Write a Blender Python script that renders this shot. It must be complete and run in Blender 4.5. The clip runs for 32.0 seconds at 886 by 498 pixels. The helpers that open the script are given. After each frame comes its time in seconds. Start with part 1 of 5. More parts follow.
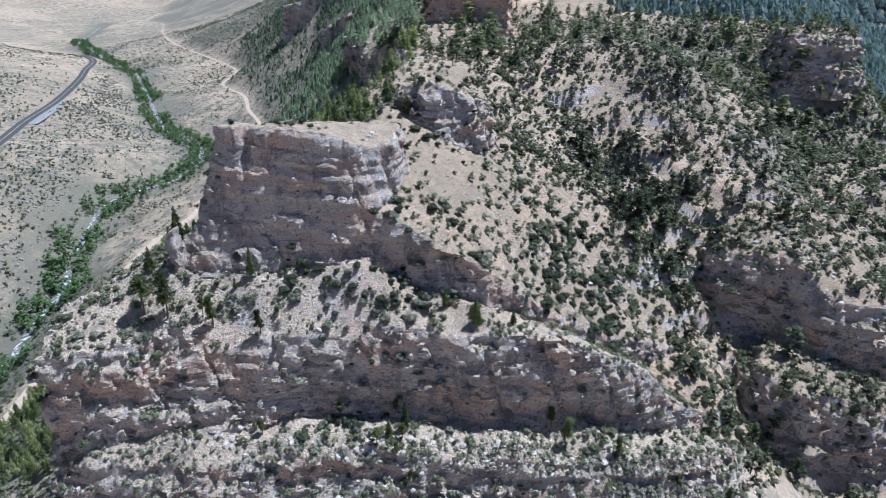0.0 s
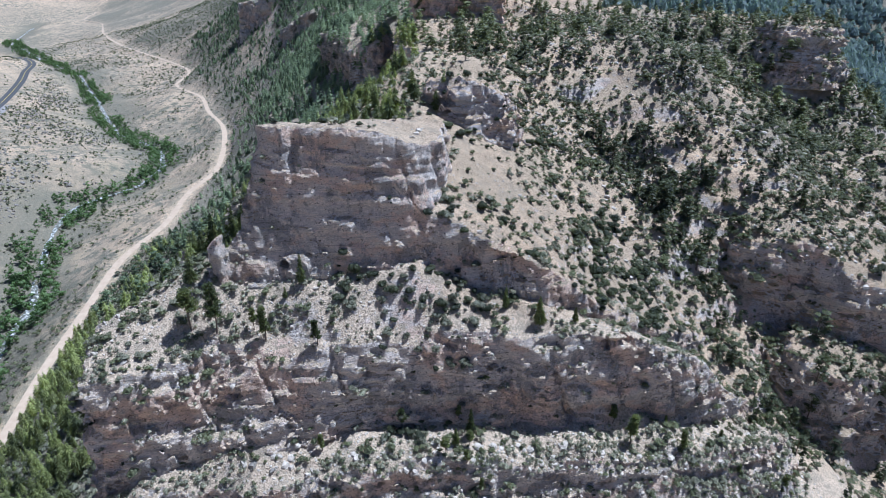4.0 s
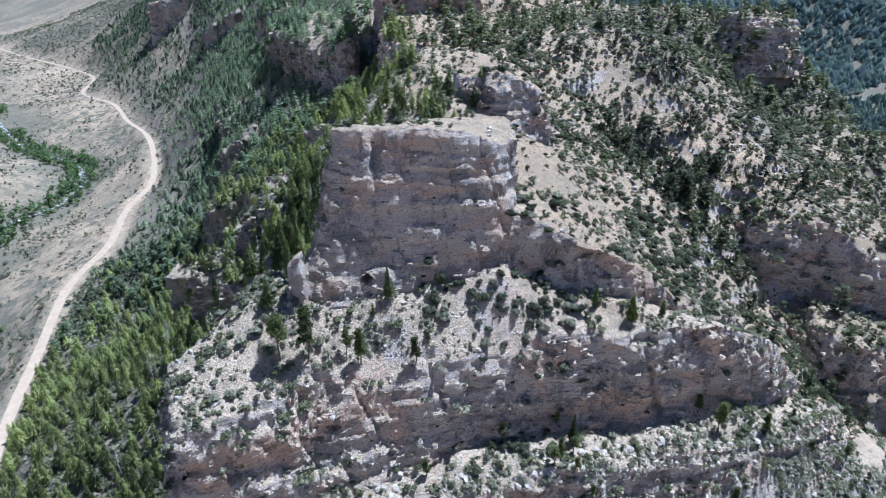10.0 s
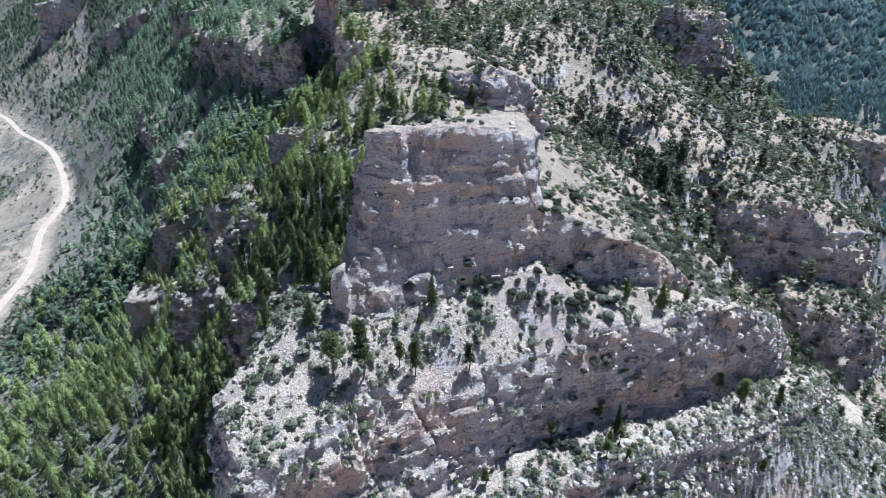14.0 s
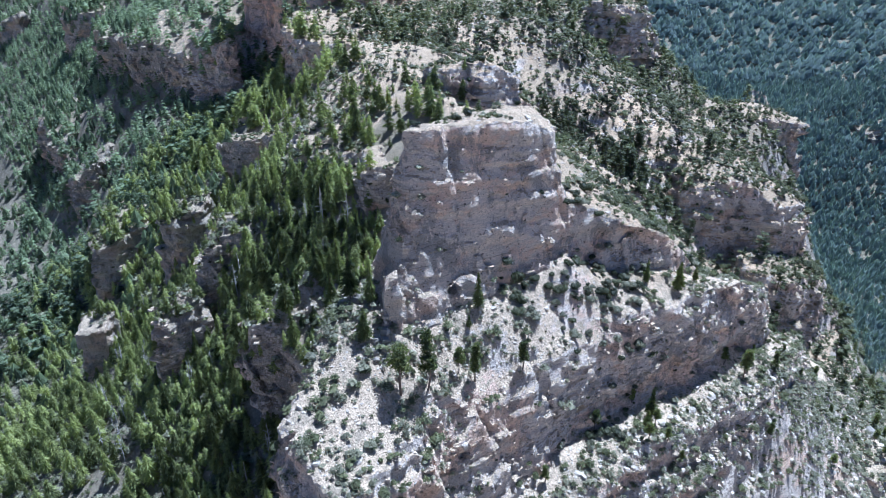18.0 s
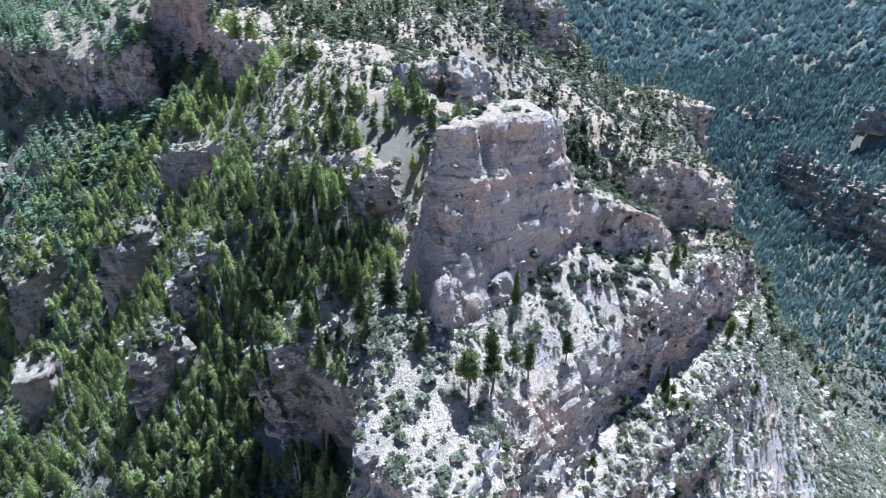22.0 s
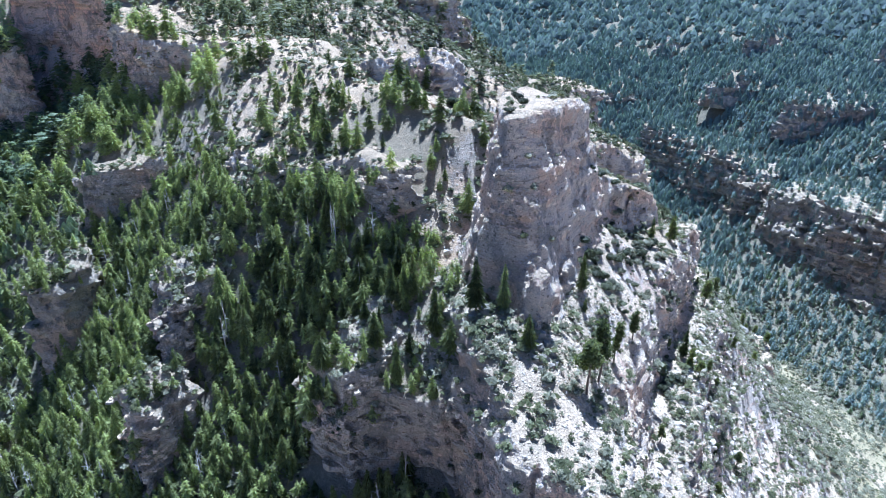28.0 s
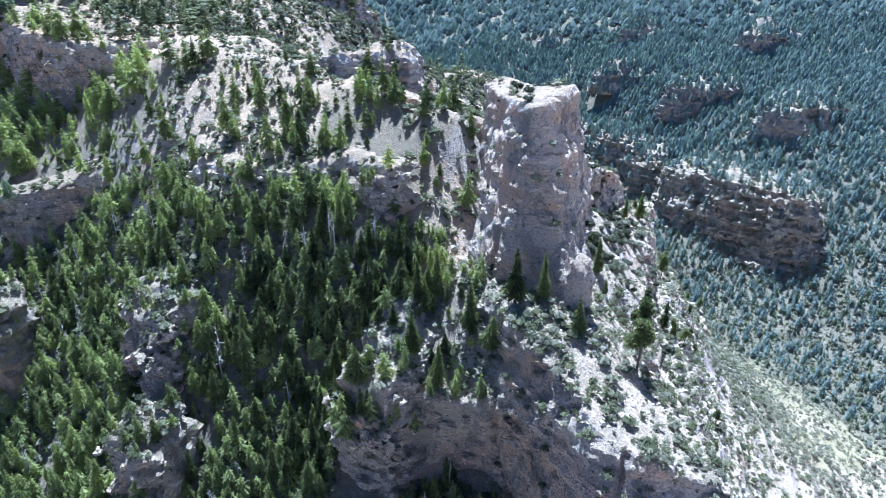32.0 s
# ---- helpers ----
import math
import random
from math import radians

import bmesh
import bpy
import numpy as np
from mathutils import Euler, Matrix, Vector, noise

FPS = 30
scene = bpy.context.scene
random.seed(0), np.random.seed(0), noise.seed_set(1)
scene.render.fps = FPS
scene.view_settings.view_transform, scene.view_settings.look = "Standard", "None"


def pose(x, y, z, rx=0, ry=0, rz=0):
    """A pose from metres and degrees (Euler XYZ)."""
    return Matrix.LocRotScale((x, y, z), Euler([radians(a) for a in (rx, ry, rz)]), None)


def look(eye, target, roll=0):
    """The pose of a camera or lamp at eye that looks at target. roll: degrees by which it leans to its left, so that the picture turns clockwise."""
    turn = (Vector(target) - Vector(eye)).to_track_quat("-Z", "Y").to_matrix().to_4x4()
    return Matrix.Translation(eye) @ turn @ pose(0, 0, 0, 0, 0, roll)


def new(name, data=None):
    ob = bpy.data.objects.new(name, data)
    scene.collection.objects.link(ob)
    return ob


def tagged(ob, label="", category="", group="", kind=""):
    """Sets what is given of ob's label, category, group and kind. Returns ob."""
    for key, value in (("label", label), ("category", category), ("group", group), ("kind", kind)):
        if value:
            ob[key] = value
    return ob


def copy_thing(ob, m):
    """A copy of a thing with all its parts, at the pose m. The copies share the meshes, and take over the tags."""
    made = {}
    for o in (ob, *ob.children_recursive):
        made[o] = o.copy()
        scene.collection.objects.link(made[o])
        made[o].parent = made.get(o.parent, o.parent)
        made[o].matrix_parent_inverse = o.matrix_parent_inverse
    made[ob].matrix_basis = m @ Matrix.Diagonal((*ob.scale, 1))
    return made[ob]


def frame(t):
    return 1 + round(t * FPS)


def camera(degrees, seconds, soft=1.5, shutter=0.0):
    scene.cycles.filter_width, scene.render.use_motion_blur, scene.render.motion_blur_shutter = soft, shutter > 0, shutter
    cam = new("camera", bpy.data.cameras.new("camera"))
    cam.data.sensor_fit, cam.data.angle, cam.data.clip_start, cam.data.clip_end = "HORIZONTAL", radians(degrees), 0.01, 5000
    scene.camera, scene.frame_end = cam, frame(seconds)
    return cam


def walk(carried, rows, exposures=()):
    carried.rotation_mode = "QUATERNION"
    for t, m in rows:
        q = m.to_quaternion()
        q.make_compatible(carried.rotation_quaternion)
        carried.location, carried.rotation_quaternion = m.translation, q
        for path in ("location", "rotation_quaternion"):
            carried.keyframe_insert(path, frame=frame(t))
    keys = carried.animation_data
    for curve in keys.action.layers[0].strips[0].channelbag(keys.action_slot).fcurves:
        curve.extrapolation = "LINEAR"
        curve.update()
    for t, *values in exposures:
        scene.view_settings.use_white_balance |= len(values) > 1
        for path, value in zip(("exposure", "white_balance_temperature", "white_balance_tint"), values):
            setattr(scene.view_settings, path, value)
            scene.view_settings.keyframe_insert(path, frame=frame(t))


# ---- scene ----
from mathutils.bvhtree import BVHTree

cam = camera(72.2, 32.0, soft=0.25)
METRES, EYE, TILT, LEAN, TURN = 200.0, 160.0, -25.0, 0.0, 0.0
ROWS = [
    (0.0, 0.0, 0.0, 0.0, 0.0, 0.0, -0.0),
    (0.5, -0.0142, 0.0033, 0.0006, -0.33, -0.03, 0.16),
    (1.0, -0.0287, 0.0068, 0.0012, -0.6, -0.06, 0.28),
    (1.5, -0.0435, 0.0104, 0.0017, -0.8, -0.08, 0.36),
    (2.0, -0.0582, 0.0139, 0.0022, -0.99, -0.11, 0.45),
    (2.5, -0.0729, 0.0176, 0.0026, -1.24, -0.12, 0.56),
    (3.0, -0.0874, 0.0214, 0.0033, -1.92, -0.16, 0.87),
    (3.5, -0.1021, 0.0251, 0.0039, -3.27, -0.21, 1.51),
    (5.5, -0.1615, 0.0427, 0.0082, -7.04, -0.42, 3.24),
    (6.0, -0.176, 0.0471, 0.0095, -7.6, -0.46, 3.54),
    (6.5, -0.1907, 0.0521, 0.0109, -8.28, -0.5, 3.86),
    (7.0, -0.2055, 0.0572, 0.0125, -9.06, -0.57, 4.22),
    (7.5, -0.2197, 0.0625, 0.014, -9.82, -0.64, 4.57),
    (8.0, -0.2344, 0.0681, 0.0156, -10.58, -0.72, 4.92),
    (8.5, -0.249, 0.0737, 0.0172, -11.26, -0.77, 5.23),
    (9.0, -0.2635, 0.0796, 0.0191, -11.82, -0.85, 5.45),
    (9.5, -0.2779, 0.0855, 0.021, -12.31, -0.88, 5.68),
    (10.0, -0.2922, 0.0915, 0.023, -12.74, -0.91, 5.86),
    (10.5, -0.3065, 0.0977, 0.0251, -13.28, -0.98, 6.11),
    (11.0, -0.3206, 0.104, 0.0272, -14.18, -1.08, 6.51),
    (11.5, -0.3348, 0.1107, 0.0296, -15.29, -1.24, 6.99),
    (12.0, -0.3489, 0.1175, 0.032, -16.49, -1.4, 7.52),
    (12.5, -0.3629, 0.1247, 0.0344, -17.72, -1.58, 8.04),
    (13.0, -0.3769, 0.1319, 0.0371, -19.01, -1.79, 8.62),
    (13.5, -0.3907, 0.1394, 0.04, -20.17, -2.0, 9.13),
    (14.0, -0.4046, 0.1474, 0.0427, -21.16, -2.16, 9.52),
    (14.5, -0.4181, 0.1554, 0.0457, -22.09, -2.32, 9.93),
    (16.5, -0.4717, 0.1904, 0.0584, -25.9, -3.05, 11.44),
    (17.0, -0.4848, 0.1992, 0.0618, -27.38, -3.38, 12.06),
    (17.5, -0.4976, 0.2082, 0.0655, -28.96, -3.75, 12.72),
    (18.0, -0.5105, 0.2176, 0.069, -30.64, -4.13, 13.36),
    (18.5, -0.5229, 0.2273, 0.0729, -32.29, -4.56, 13.98),
    (19.0, -0.5349, 0.2373, 0.0768, -33.78, -4.94, 14.53),
    (19.5, -0.5467, 0.2478, 0.0809, -35.22, -5.32, 15.03),
    (20.0, -0.558, 0.2585, 0.0851, -36.65, -5.71, 15.52),
    (20.5, -0.5689, 0.2696, 0.0896, -37.99, -6.1, 15.98),
    (21.0, -0.5795, 0.281, 0.0942, -39.22, -6.47, 16.41),
    (21.5, -0.5898, 0.2925, 0.0986, -40.41, -6.83, 16.8),
    (22.0, -0.5998, 0.304, 0.1034, -41.55, -7.19, 17.19),
    (22.5, -0.6094, 0.3159, 0.1079, -42.71, -7.55, 17.56),
    (23.0, -0.6187, 0.3279, 0.1129, -43.88, -7.94, 17.93),
    (23.5, -0.6279, 0.34, 0.1175, -45.03, -8.29, 18.29),
    (24.0, -0.6367, 0.3522, 0.1224, -46.23, -8.71, 18.66),
    (24.5, -0.6449, 0.3642, 0.1271, -47.5, -9.13, 19.03),
    (25.0, -0.6531, 0.3766, 0.132, -48.8, -9.59, 19.4),
    (25.5, -0.6611, 0.3891, 0.1369, -50.07, -10.02, 19.73),
    (27.5, -0.6895, 0.4404, 0.1561, -55.59, -12.0, 21.12),
    (28.0, -0.6959, 0.4531, 0.1613, -56.96, -12.51, 21.43),
    (28.5, -0.7017, 0.4659, 0.1664, -58.38, -13.06, 21.75),
    (29.0, -0.7073, 0.4788, 0.1716, -59.81, -13.62, 22.04),
    (29.5, -0.7123, 0.4919, 0.1768, -61.29, -14.21, 22.34),
    (30.0, -0.7172, 0.5051, 0.1819, -62.87, -14.83, 22.62),
    (30.5, -0.7217, 0.5183, 0.1871, -64.52, -15.51, 22.9),
    (31.0, -0.7258, 0.5317, 0.1923, -66.18, -16.19, 23.18),
    (31.5, -0.7296, 0.5449, 0.1973, -67.87, -16.89, 23.43),
    (32.0, -0.7331, 0.5583, 0.2025, -69.59, -17.61, 23.66),
]
walk(cam, [(t, pose(0, 0, EYE, TILT, LEAN, TURN) @ pose(METRES * x, METRES * y, METRES * z, 90 + pitch, roll, yaw)) for t, x, y, z, yaw, pitch, roll in ROWS],
     exposures=[(0.0, 0.58, 4620, 11), (12.0, 0.86, 4490, 10), (20.0, 1.24, 4370, 9.5), (32.0, 1.52, 4290, 9)])

# ---------------------------------------------------------------- light
SUN_AZ, SUN_EL = 66.0, 65.0          # degrees from +y towards +x, and above the horizon
world = bpy.data.worlds.new("sky")
scene.world = world
world.use_nodes = True
wn = world.node_tree.nodes
sky = wn.new("ShaderNodeTexSky")
sky.sky_type, sky.sun_disc = "NISHITA", False
sky.sun_elevation, sky.sun_rotation = radians(SUN_EL), radians(SUN_AZ)
sky.altitude, sky.air_density, sky.dust_density, sky.ozone_density = 1600, 0.8, 1.0, 0.9
wn["Background"].inputs["Strength"].default_value = 0.054
world.node_tree.links.new(sky.outputs["Color"], wn["Background"].inputs["Color"])
sun = new("sun", bpy.data.lights.new("sun", "SUN"))
sun.data.energy, sun.data.angle, sun.data.color = 5.0, radians(0.53), (1.0, 0.91, 0.77)
sun_way = Vector((math.sin(radians(SUN_AZ)) * math.cos(radians(SUN_EL)), math.cos(radians(SUN_AZ)) * math.cos(radians(SUN_EL)), math.sin(radians(SUN_EL))))
sun.matrix_world = look(sun_way * 900, (0, 0, 0))


# ---------------------------------------------------------------- noise and shapes in numpy
def hash01(i, j, k=0, seed=0):
    h = (i.astype(np.uint32) * np.uint32(374761393) + j.astype(np.uint32) * np.uint32(668265263)
         + np.uint32(seed * 974711 + 12345) + (k.astype(np.uint32) if isinstance(k, np.ndarray) else np.uint32(k)) * np.uint32(2246822519))
    h = (h ^ (h >> np.uint32(13))) * np.uint32(1274126177)
    h = h ^ (h >> np.uint32(16))
    return (h & np.uint32(0xFFFFFF)).astype(np.float32) / np.float32(0xFFFFFF)


def ease(f):
    return f * f * (3 - 2 * f)


def noise2(x, y, seed=0):
    """Smooth noise in -1..1 over the plane."""
    i, j = np.floor(x), np.floor(y)
    u, v = ease(x - i), ease(y - j)
    i, j = i.astype(np.int64), j.astype(np.int64)
    a = hash01(i, j, 0, seed) * (1 - u) + hash01(i + 1, j, 0, seed) * u
    b = hash01(i, j + 1, 0, seed) * (1 - u) + hash01(i + 1, j + 1, 0, seed) * u
    return 2 * (a * (1 - v) + b * v) - 1


def noise3(x, y, z, seed=0):
    i, j, k = np.floor(x), np.floor(y), np.floor(z)
    u, v, w = ease(x - i), ease(y - j), ease(z - k)
    i, j, k = i.astype(np.int64), j.astype(np.int64), k.astype(np.int64)

    def layer(kk):
        a = hash01(i, j, kk, seed) * (1 - u) + hash01(i + 1, j, kk, seed) * u
        b = hash01(i, j + 1, kk, seed) * (1 - u) + hash01(i + 1, j + 1, kk, seed) * u
        return a * (1 - v) + b * v
    return 2 * (layer(k) * (1 - w) + layer(k + 1) * w) - 1


def fbm2(x, y, scale, octaves, seed=0):
    out, amp, s = 0, 1.0, 1.0 / scale
    for o in range(octaves):
        out = out + amp * noise2(x * s + 17.3 * o, y * s - 9.1 * o, seed + o)
        amp, s = amp * 0.5, s * 2.03
    return out


def smooth(a, b, v):
    return ease(np.clip((v - a) / (b - a), 0, 1))


def line_distance(x, y, line):
    """Distance to a polyline of (x, y, z) points, and the line's z at the nearest place."""
    best, level = np.full(np.shape(x), 1e9), np.zeros(np.shape(x))
    for (ax, ay, az), (bx, by, bz) in zip(line[:-1], line[1:]):
        dx, dy = bx - ax, by - ay
        s = np.clip(((x - ax) * dx + (y - ay) * dy) / (dx * dx + dy * dy), 0, 1)
        d = np.hypot(x - ax - s * dx, y - ay - s * dy)
        near = d < best
        best, level = np.where(near, d, best), np.where(near, az + s * (bz - az), level)
    return best, level


def polygon_distance(x, y, poly):
    """Signed distance to a closed outline, minus inside."""
    best, inside = np.full(np.shape(x), 1e9), np.zeros(np.shape(x), bool)
    for (ax, ay), (bx, by) in zip(poly, poly[1:] + poly[:1]):
        dx, dy = bx - ax, by - ay
        s = np.clip(((x - ax) * dx + (y - ay) * dy) / (dx * dx + dy * dy), 0, 1)
        best = np.minimum(best, np.hypot(x - ax - s * dx, y - ay - s * dy))
        cross = ((ay > y) != (by > y)) & (x < (bx - ax) * (y - ay) / (by - ay + 1e-12) + ax)
        inside ^= cross
    return np.where(inside, -best, best)


class Relief:
    """A smooth height over the plane, led through break lines."""

    def __init__(self, lines, soft):
        p = np.array([q for line in lines for q in line], float)
        self.p, self.soft = p, soft
        n = len(p)
        r = np.sqrt((p[:, None, 0] - p[None, :, 0]) ** 2 + (p[:, None, 1] - p[None, :, 1]) ** 2 + soft ** 2)
        m = np.zeros((n + 1, n + 1))
        m[:n, :n], m[:n, n], m[n, :n] = r, 1, 1
        self.w = np.linalg.solve(m, np.append(p[:, 2], 0))

    def __call__(self, x, y):
        x, y = np.asarray(x, float), np.asarray(y, float)
        out = np.full(x.shape, self.w[-1])
        for (px, py, _), w in zip(self.p, self.w):
            out += w * np.sqrt((x - px) ** 2 + (y - py) ** 2 + self.soft ** 2)
        return out


def mesh_from(name, verts, faces, material, smooth_shade=True, corners=3):
    me = bpy.data.meshes.new(name)
    verts, faces = np.asarray(verts, np.float32), np.asarray(faces, np.int32)
    me.vertices.add(len(verts))
    me.vertices.foreach_set("co", verts.ravel())
    me.loops.add(faces.size)
    me.loops.foreach_set("vertex_index", faces.ravel())
    me.polygons.add(len(faces))
    me.polygons.foreach_set("loop_start", np.arange(0, faces.size, corners, dtype=np.int32))
    me.polygons.foreach_set("use_smooth", np.full(len(faces), smooth_shade))
    me.update(calc_edges=True)
    for m in (material if isinstance(material, (list, tuple)) else [material]):
        me.materials.append(m)
    return me


def part(name, me, parent, label=""):
    ob = new(name, me)
    ob.parent = parent
    if label:
        ob["label"] = label
    return ob


# ---------------------------------------------------------------- materials
def material(name):
    m = bpy.data.materials.new(name)
    m.use_nodes = True
    n, l = m.node_tree.nodes, m.node_tree.links
    return m, n, l, n["Principled BSDF"]


def add(n, kind, **values):
    node = n.new("ShaderNode" + kind)
    for k, v in values.items():
        if k in node.inputs:
            node.inputs[k].default_value = v
    return node


def ramp(n, l, source, stops):
    r = n.new("ShaderNodeValToRGB")
    while len(r.color_ramp.elements) < len(stops):
        r.color_ramp.elements.new(0.5)
    for e, (p, c) in zip(r.color_ramp.elements, stops):
        e.position, e.color = p, (c, c, c, 1) if isinstance(c, (int, float)) else (*c, 1)
    l.new(source, r.inputs[0])
    return r.outputs["Color"]


def mix(n, l, factor, a, b, blend="MIX"):
    m = n.new("ShaderNodeMix")
    m.data_type, m.blend_type = "RGBA", blend
    for socket, v in ((0, factor), (6, a), (7, b)):
        if hasattr(v, "links"):
            l.new(v, m.inputs[socket])
        else:
            m.inputs[socket].default_value = v if isinstance(v, (int, float)) else (*v, 1)
    return m.outputs[2]


def place(n, l, scale, turn=(0, 0, 0)):
    g, m = n.new("ShaderNodeNewGeometry"), n.new("ShaderNodeMapping")
    m.inputs["Scale"].default_value, m.inputs["Rotation"].default_value = scale, turn
    l.new(g.outputs["Position"], m.inputs["Vector"])
    return m.outputs["Vector"]


def grain(n, l, scale, size=1.0, detail=6, rough=0.6, turn=(0, 0, 0)):
    t = add(n, "TexNoise", Scale=size, Detail=detail, Roughness=rough)
    l.new(place(n, l, scale, turn), t.inputs["Vector"])
    return t.outputs["Fac"]


def multiply(n, l, a, b):
    m = n.new("ShaderNodeMath")
    m.operation = "MULTIPLY"
    l.new(a, m.inputs[0])
    l.new(b, m.inputs[1])
    return m.outputs[0]


def tone_of(n, key):
    a = n.new("ShaderNodeAttribute")
    a.attribute_name = key
    return a.outputs["Fac"]


def hillside_material(name, rock_tint=(1, 1, 1), bump=0.7):
    """Bedded grey and buff limestone where it is steep, stony soil where it lies flat."""
    m, n, l, b = material(name)
    dip = (0, radians(6), 0)
    beds = grain(n, l, (0.10, 0.10, 0.55), 1, 9, 0.72, dip)
    rock = ramp(n, l, beds, [(0.32, (0.45, 0.415, 0.395)), (0.43, (0.65, 0.59, 0.54)), (0.5, (0.57, 0.525, 0.49)), (0.57, (0.70, 0.615, 0.545)), (0.70, (0.64, 0.595, 0.56))])
    warm = ramp(n, l, grain(n, l, (0.06, 0.06, 0.11), 1, 9, 0.66), [(0.49, 0.0), (0.56, 0.8)])
    rock = mix(n, l, warm, rock, (0.68, 0.505, 0.395))
    lichen = ramp(n, l, grain(n, l, (0.17, 0.17, 0.10), 1, 10, 0.76), [(0.52, 0.0), (0.56, 0.72)])
    rock = mix(n, l, lichen, rock, (0.27, 0.265, 0.27))
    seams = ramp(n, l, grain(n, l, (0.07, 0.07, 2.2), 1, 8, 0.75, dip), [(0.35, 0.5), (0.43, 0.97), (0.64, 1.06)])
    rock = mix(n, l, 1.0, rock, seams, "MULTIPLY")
    # scattered dark specks, set by noise alone
    dark_specks = ramp(n, l, grain(n, l, (1.5, 1.5, 1.9), 1, 4, 0.6), [(0.32, 0.2), (0.40, 1.0)])
    rock = mix(n, l, 1.0, rock, dark_specks, "MULTIPLY")
    fine = ramp(n, l, grain(n, l, (2.6, 2.6, 4.0), 1, 5, 0.75), [(0.34, 0.68), (0.64, 1.16)])
    rock = mix(n, l, 1.0, rock, fine, "MULTIPLY")
    rock = mix(n, l, 1.0, rock, rock_tint, "MULTIPLY")

    earth = tone_of(n, "soil")
    soil = mix(n, l, earth, (0.60, 0.475, 0.345), (0.54, 0.395, 0.26))
    stones = add(n, "TexVoronoi", Scale=1.0)
    l.new(place(n, l, (3.3, 3.3, 3.3)), stones.inputs["Vector"])
    soil = mix(n, l, 0.8, soil, ramp(n, l, stones.outputs["Color"], [(0.1, 0.55), (0.5, 0.95), (0.9, 1.2)]), "MULTIPLY")
    litter = ramp(n, l, grain(n, l, (0.22, 0.22, 0.22), 1, 9, 0.76), [(0.51, 0.0), (0.58, 0.62)])
    soil = mix(n, l, litter, soil, (0.29, 0.25, 0.19))
    patchy = ramp(n, l, grain(n, l, (0.03, 0.03, 0.03), 1, 9, 0.72), [(0.44, 0.0), (0.58, 0.7)])
    soil = mix(n, l, multiply(n, l, patchy, earth), soil, (0.36, 0.285, 0.195))
    soil = mix(n, l, tone_of(n, "grass"), soil, (0.33, 0.30, 0.145))
    dots = ramp(n, l, grain(n, l, (0.10, 0.10, 0.10), 1, 8, 0.85), [(0.49, 0.0), (0.53, 0.9)])
    soil = mix(n, l, multiply(n, l, dots, tone_of(n, "scrub")), soil, (0.125, 0.125, 0.095))
    tufts_ = ramp(n, l, grain(n, l, (0.5, 0.5, 0.5), 1, 8, 0.8), [(0.38, 0.68), (0.52, 1.0)])
    geo, sep = n.new("ShaderNodeNewGeometry"), n.new("ShaderNodeSeparateXYZ")
    l.new(geo.outputs["Normal"], sep.inputs[0])
    wob = n.new("ShaderNodeMath")
    wob.operation = "MULTIPLY_ADD"
    l.new(grain(n, l, (0.5, 0.5, 0.5), 1, 6, 0.75), wob.inputs[0])
    wob.inputs[1].default_value = 0.6
    l.new(sep.outputs["Z"], wob.inputs[2])
    flat = ramp(n, l, wob.outputs[0], [(0.92, 0.0), (1.04, 1.0)])
    surface = mix(n, l, flat, rock, soil)
    l.new(mix(n, l, multiply(n, l, tone_of(n, "green"), tufts_), surface, (0.165, 0.150, 0.110)), b.inputs["Base Color"])
    b.inputs["Roughness"].default_value = 0.93
    b.inputs["Specular IOR Level"].default_value = 0.2
    bm0 = add(n, "Bump", Strength=bump * 0.7, Distance=0.8)
    l.new(grain(n, l, (0.14, 0.14, 1.6), 1, 7, 0.72, dip), bm0.inputs["Height"])
    bm1 = add(n, "Bump", Strength=bump, Distance=1.0)
    l.new(grain(n, l, (0.9, 0.9, 1.4), 1, 9, 0.8, dip), bm1.inputs["Height"])
    l.new(bm0.outputs[0], bm1.inputs["Normal"])
    bm2 = add(n, "Bump", Strength=0.6, Distance=0.3)
    l.new(stones.outputs["Distance"], bm2.inputs["Height"])
    l.new(bm1.outputs[0], bm2.inputs["Normal"])
    l.new(bm2.outputs[0], b.inputs["Normal"])
    return m


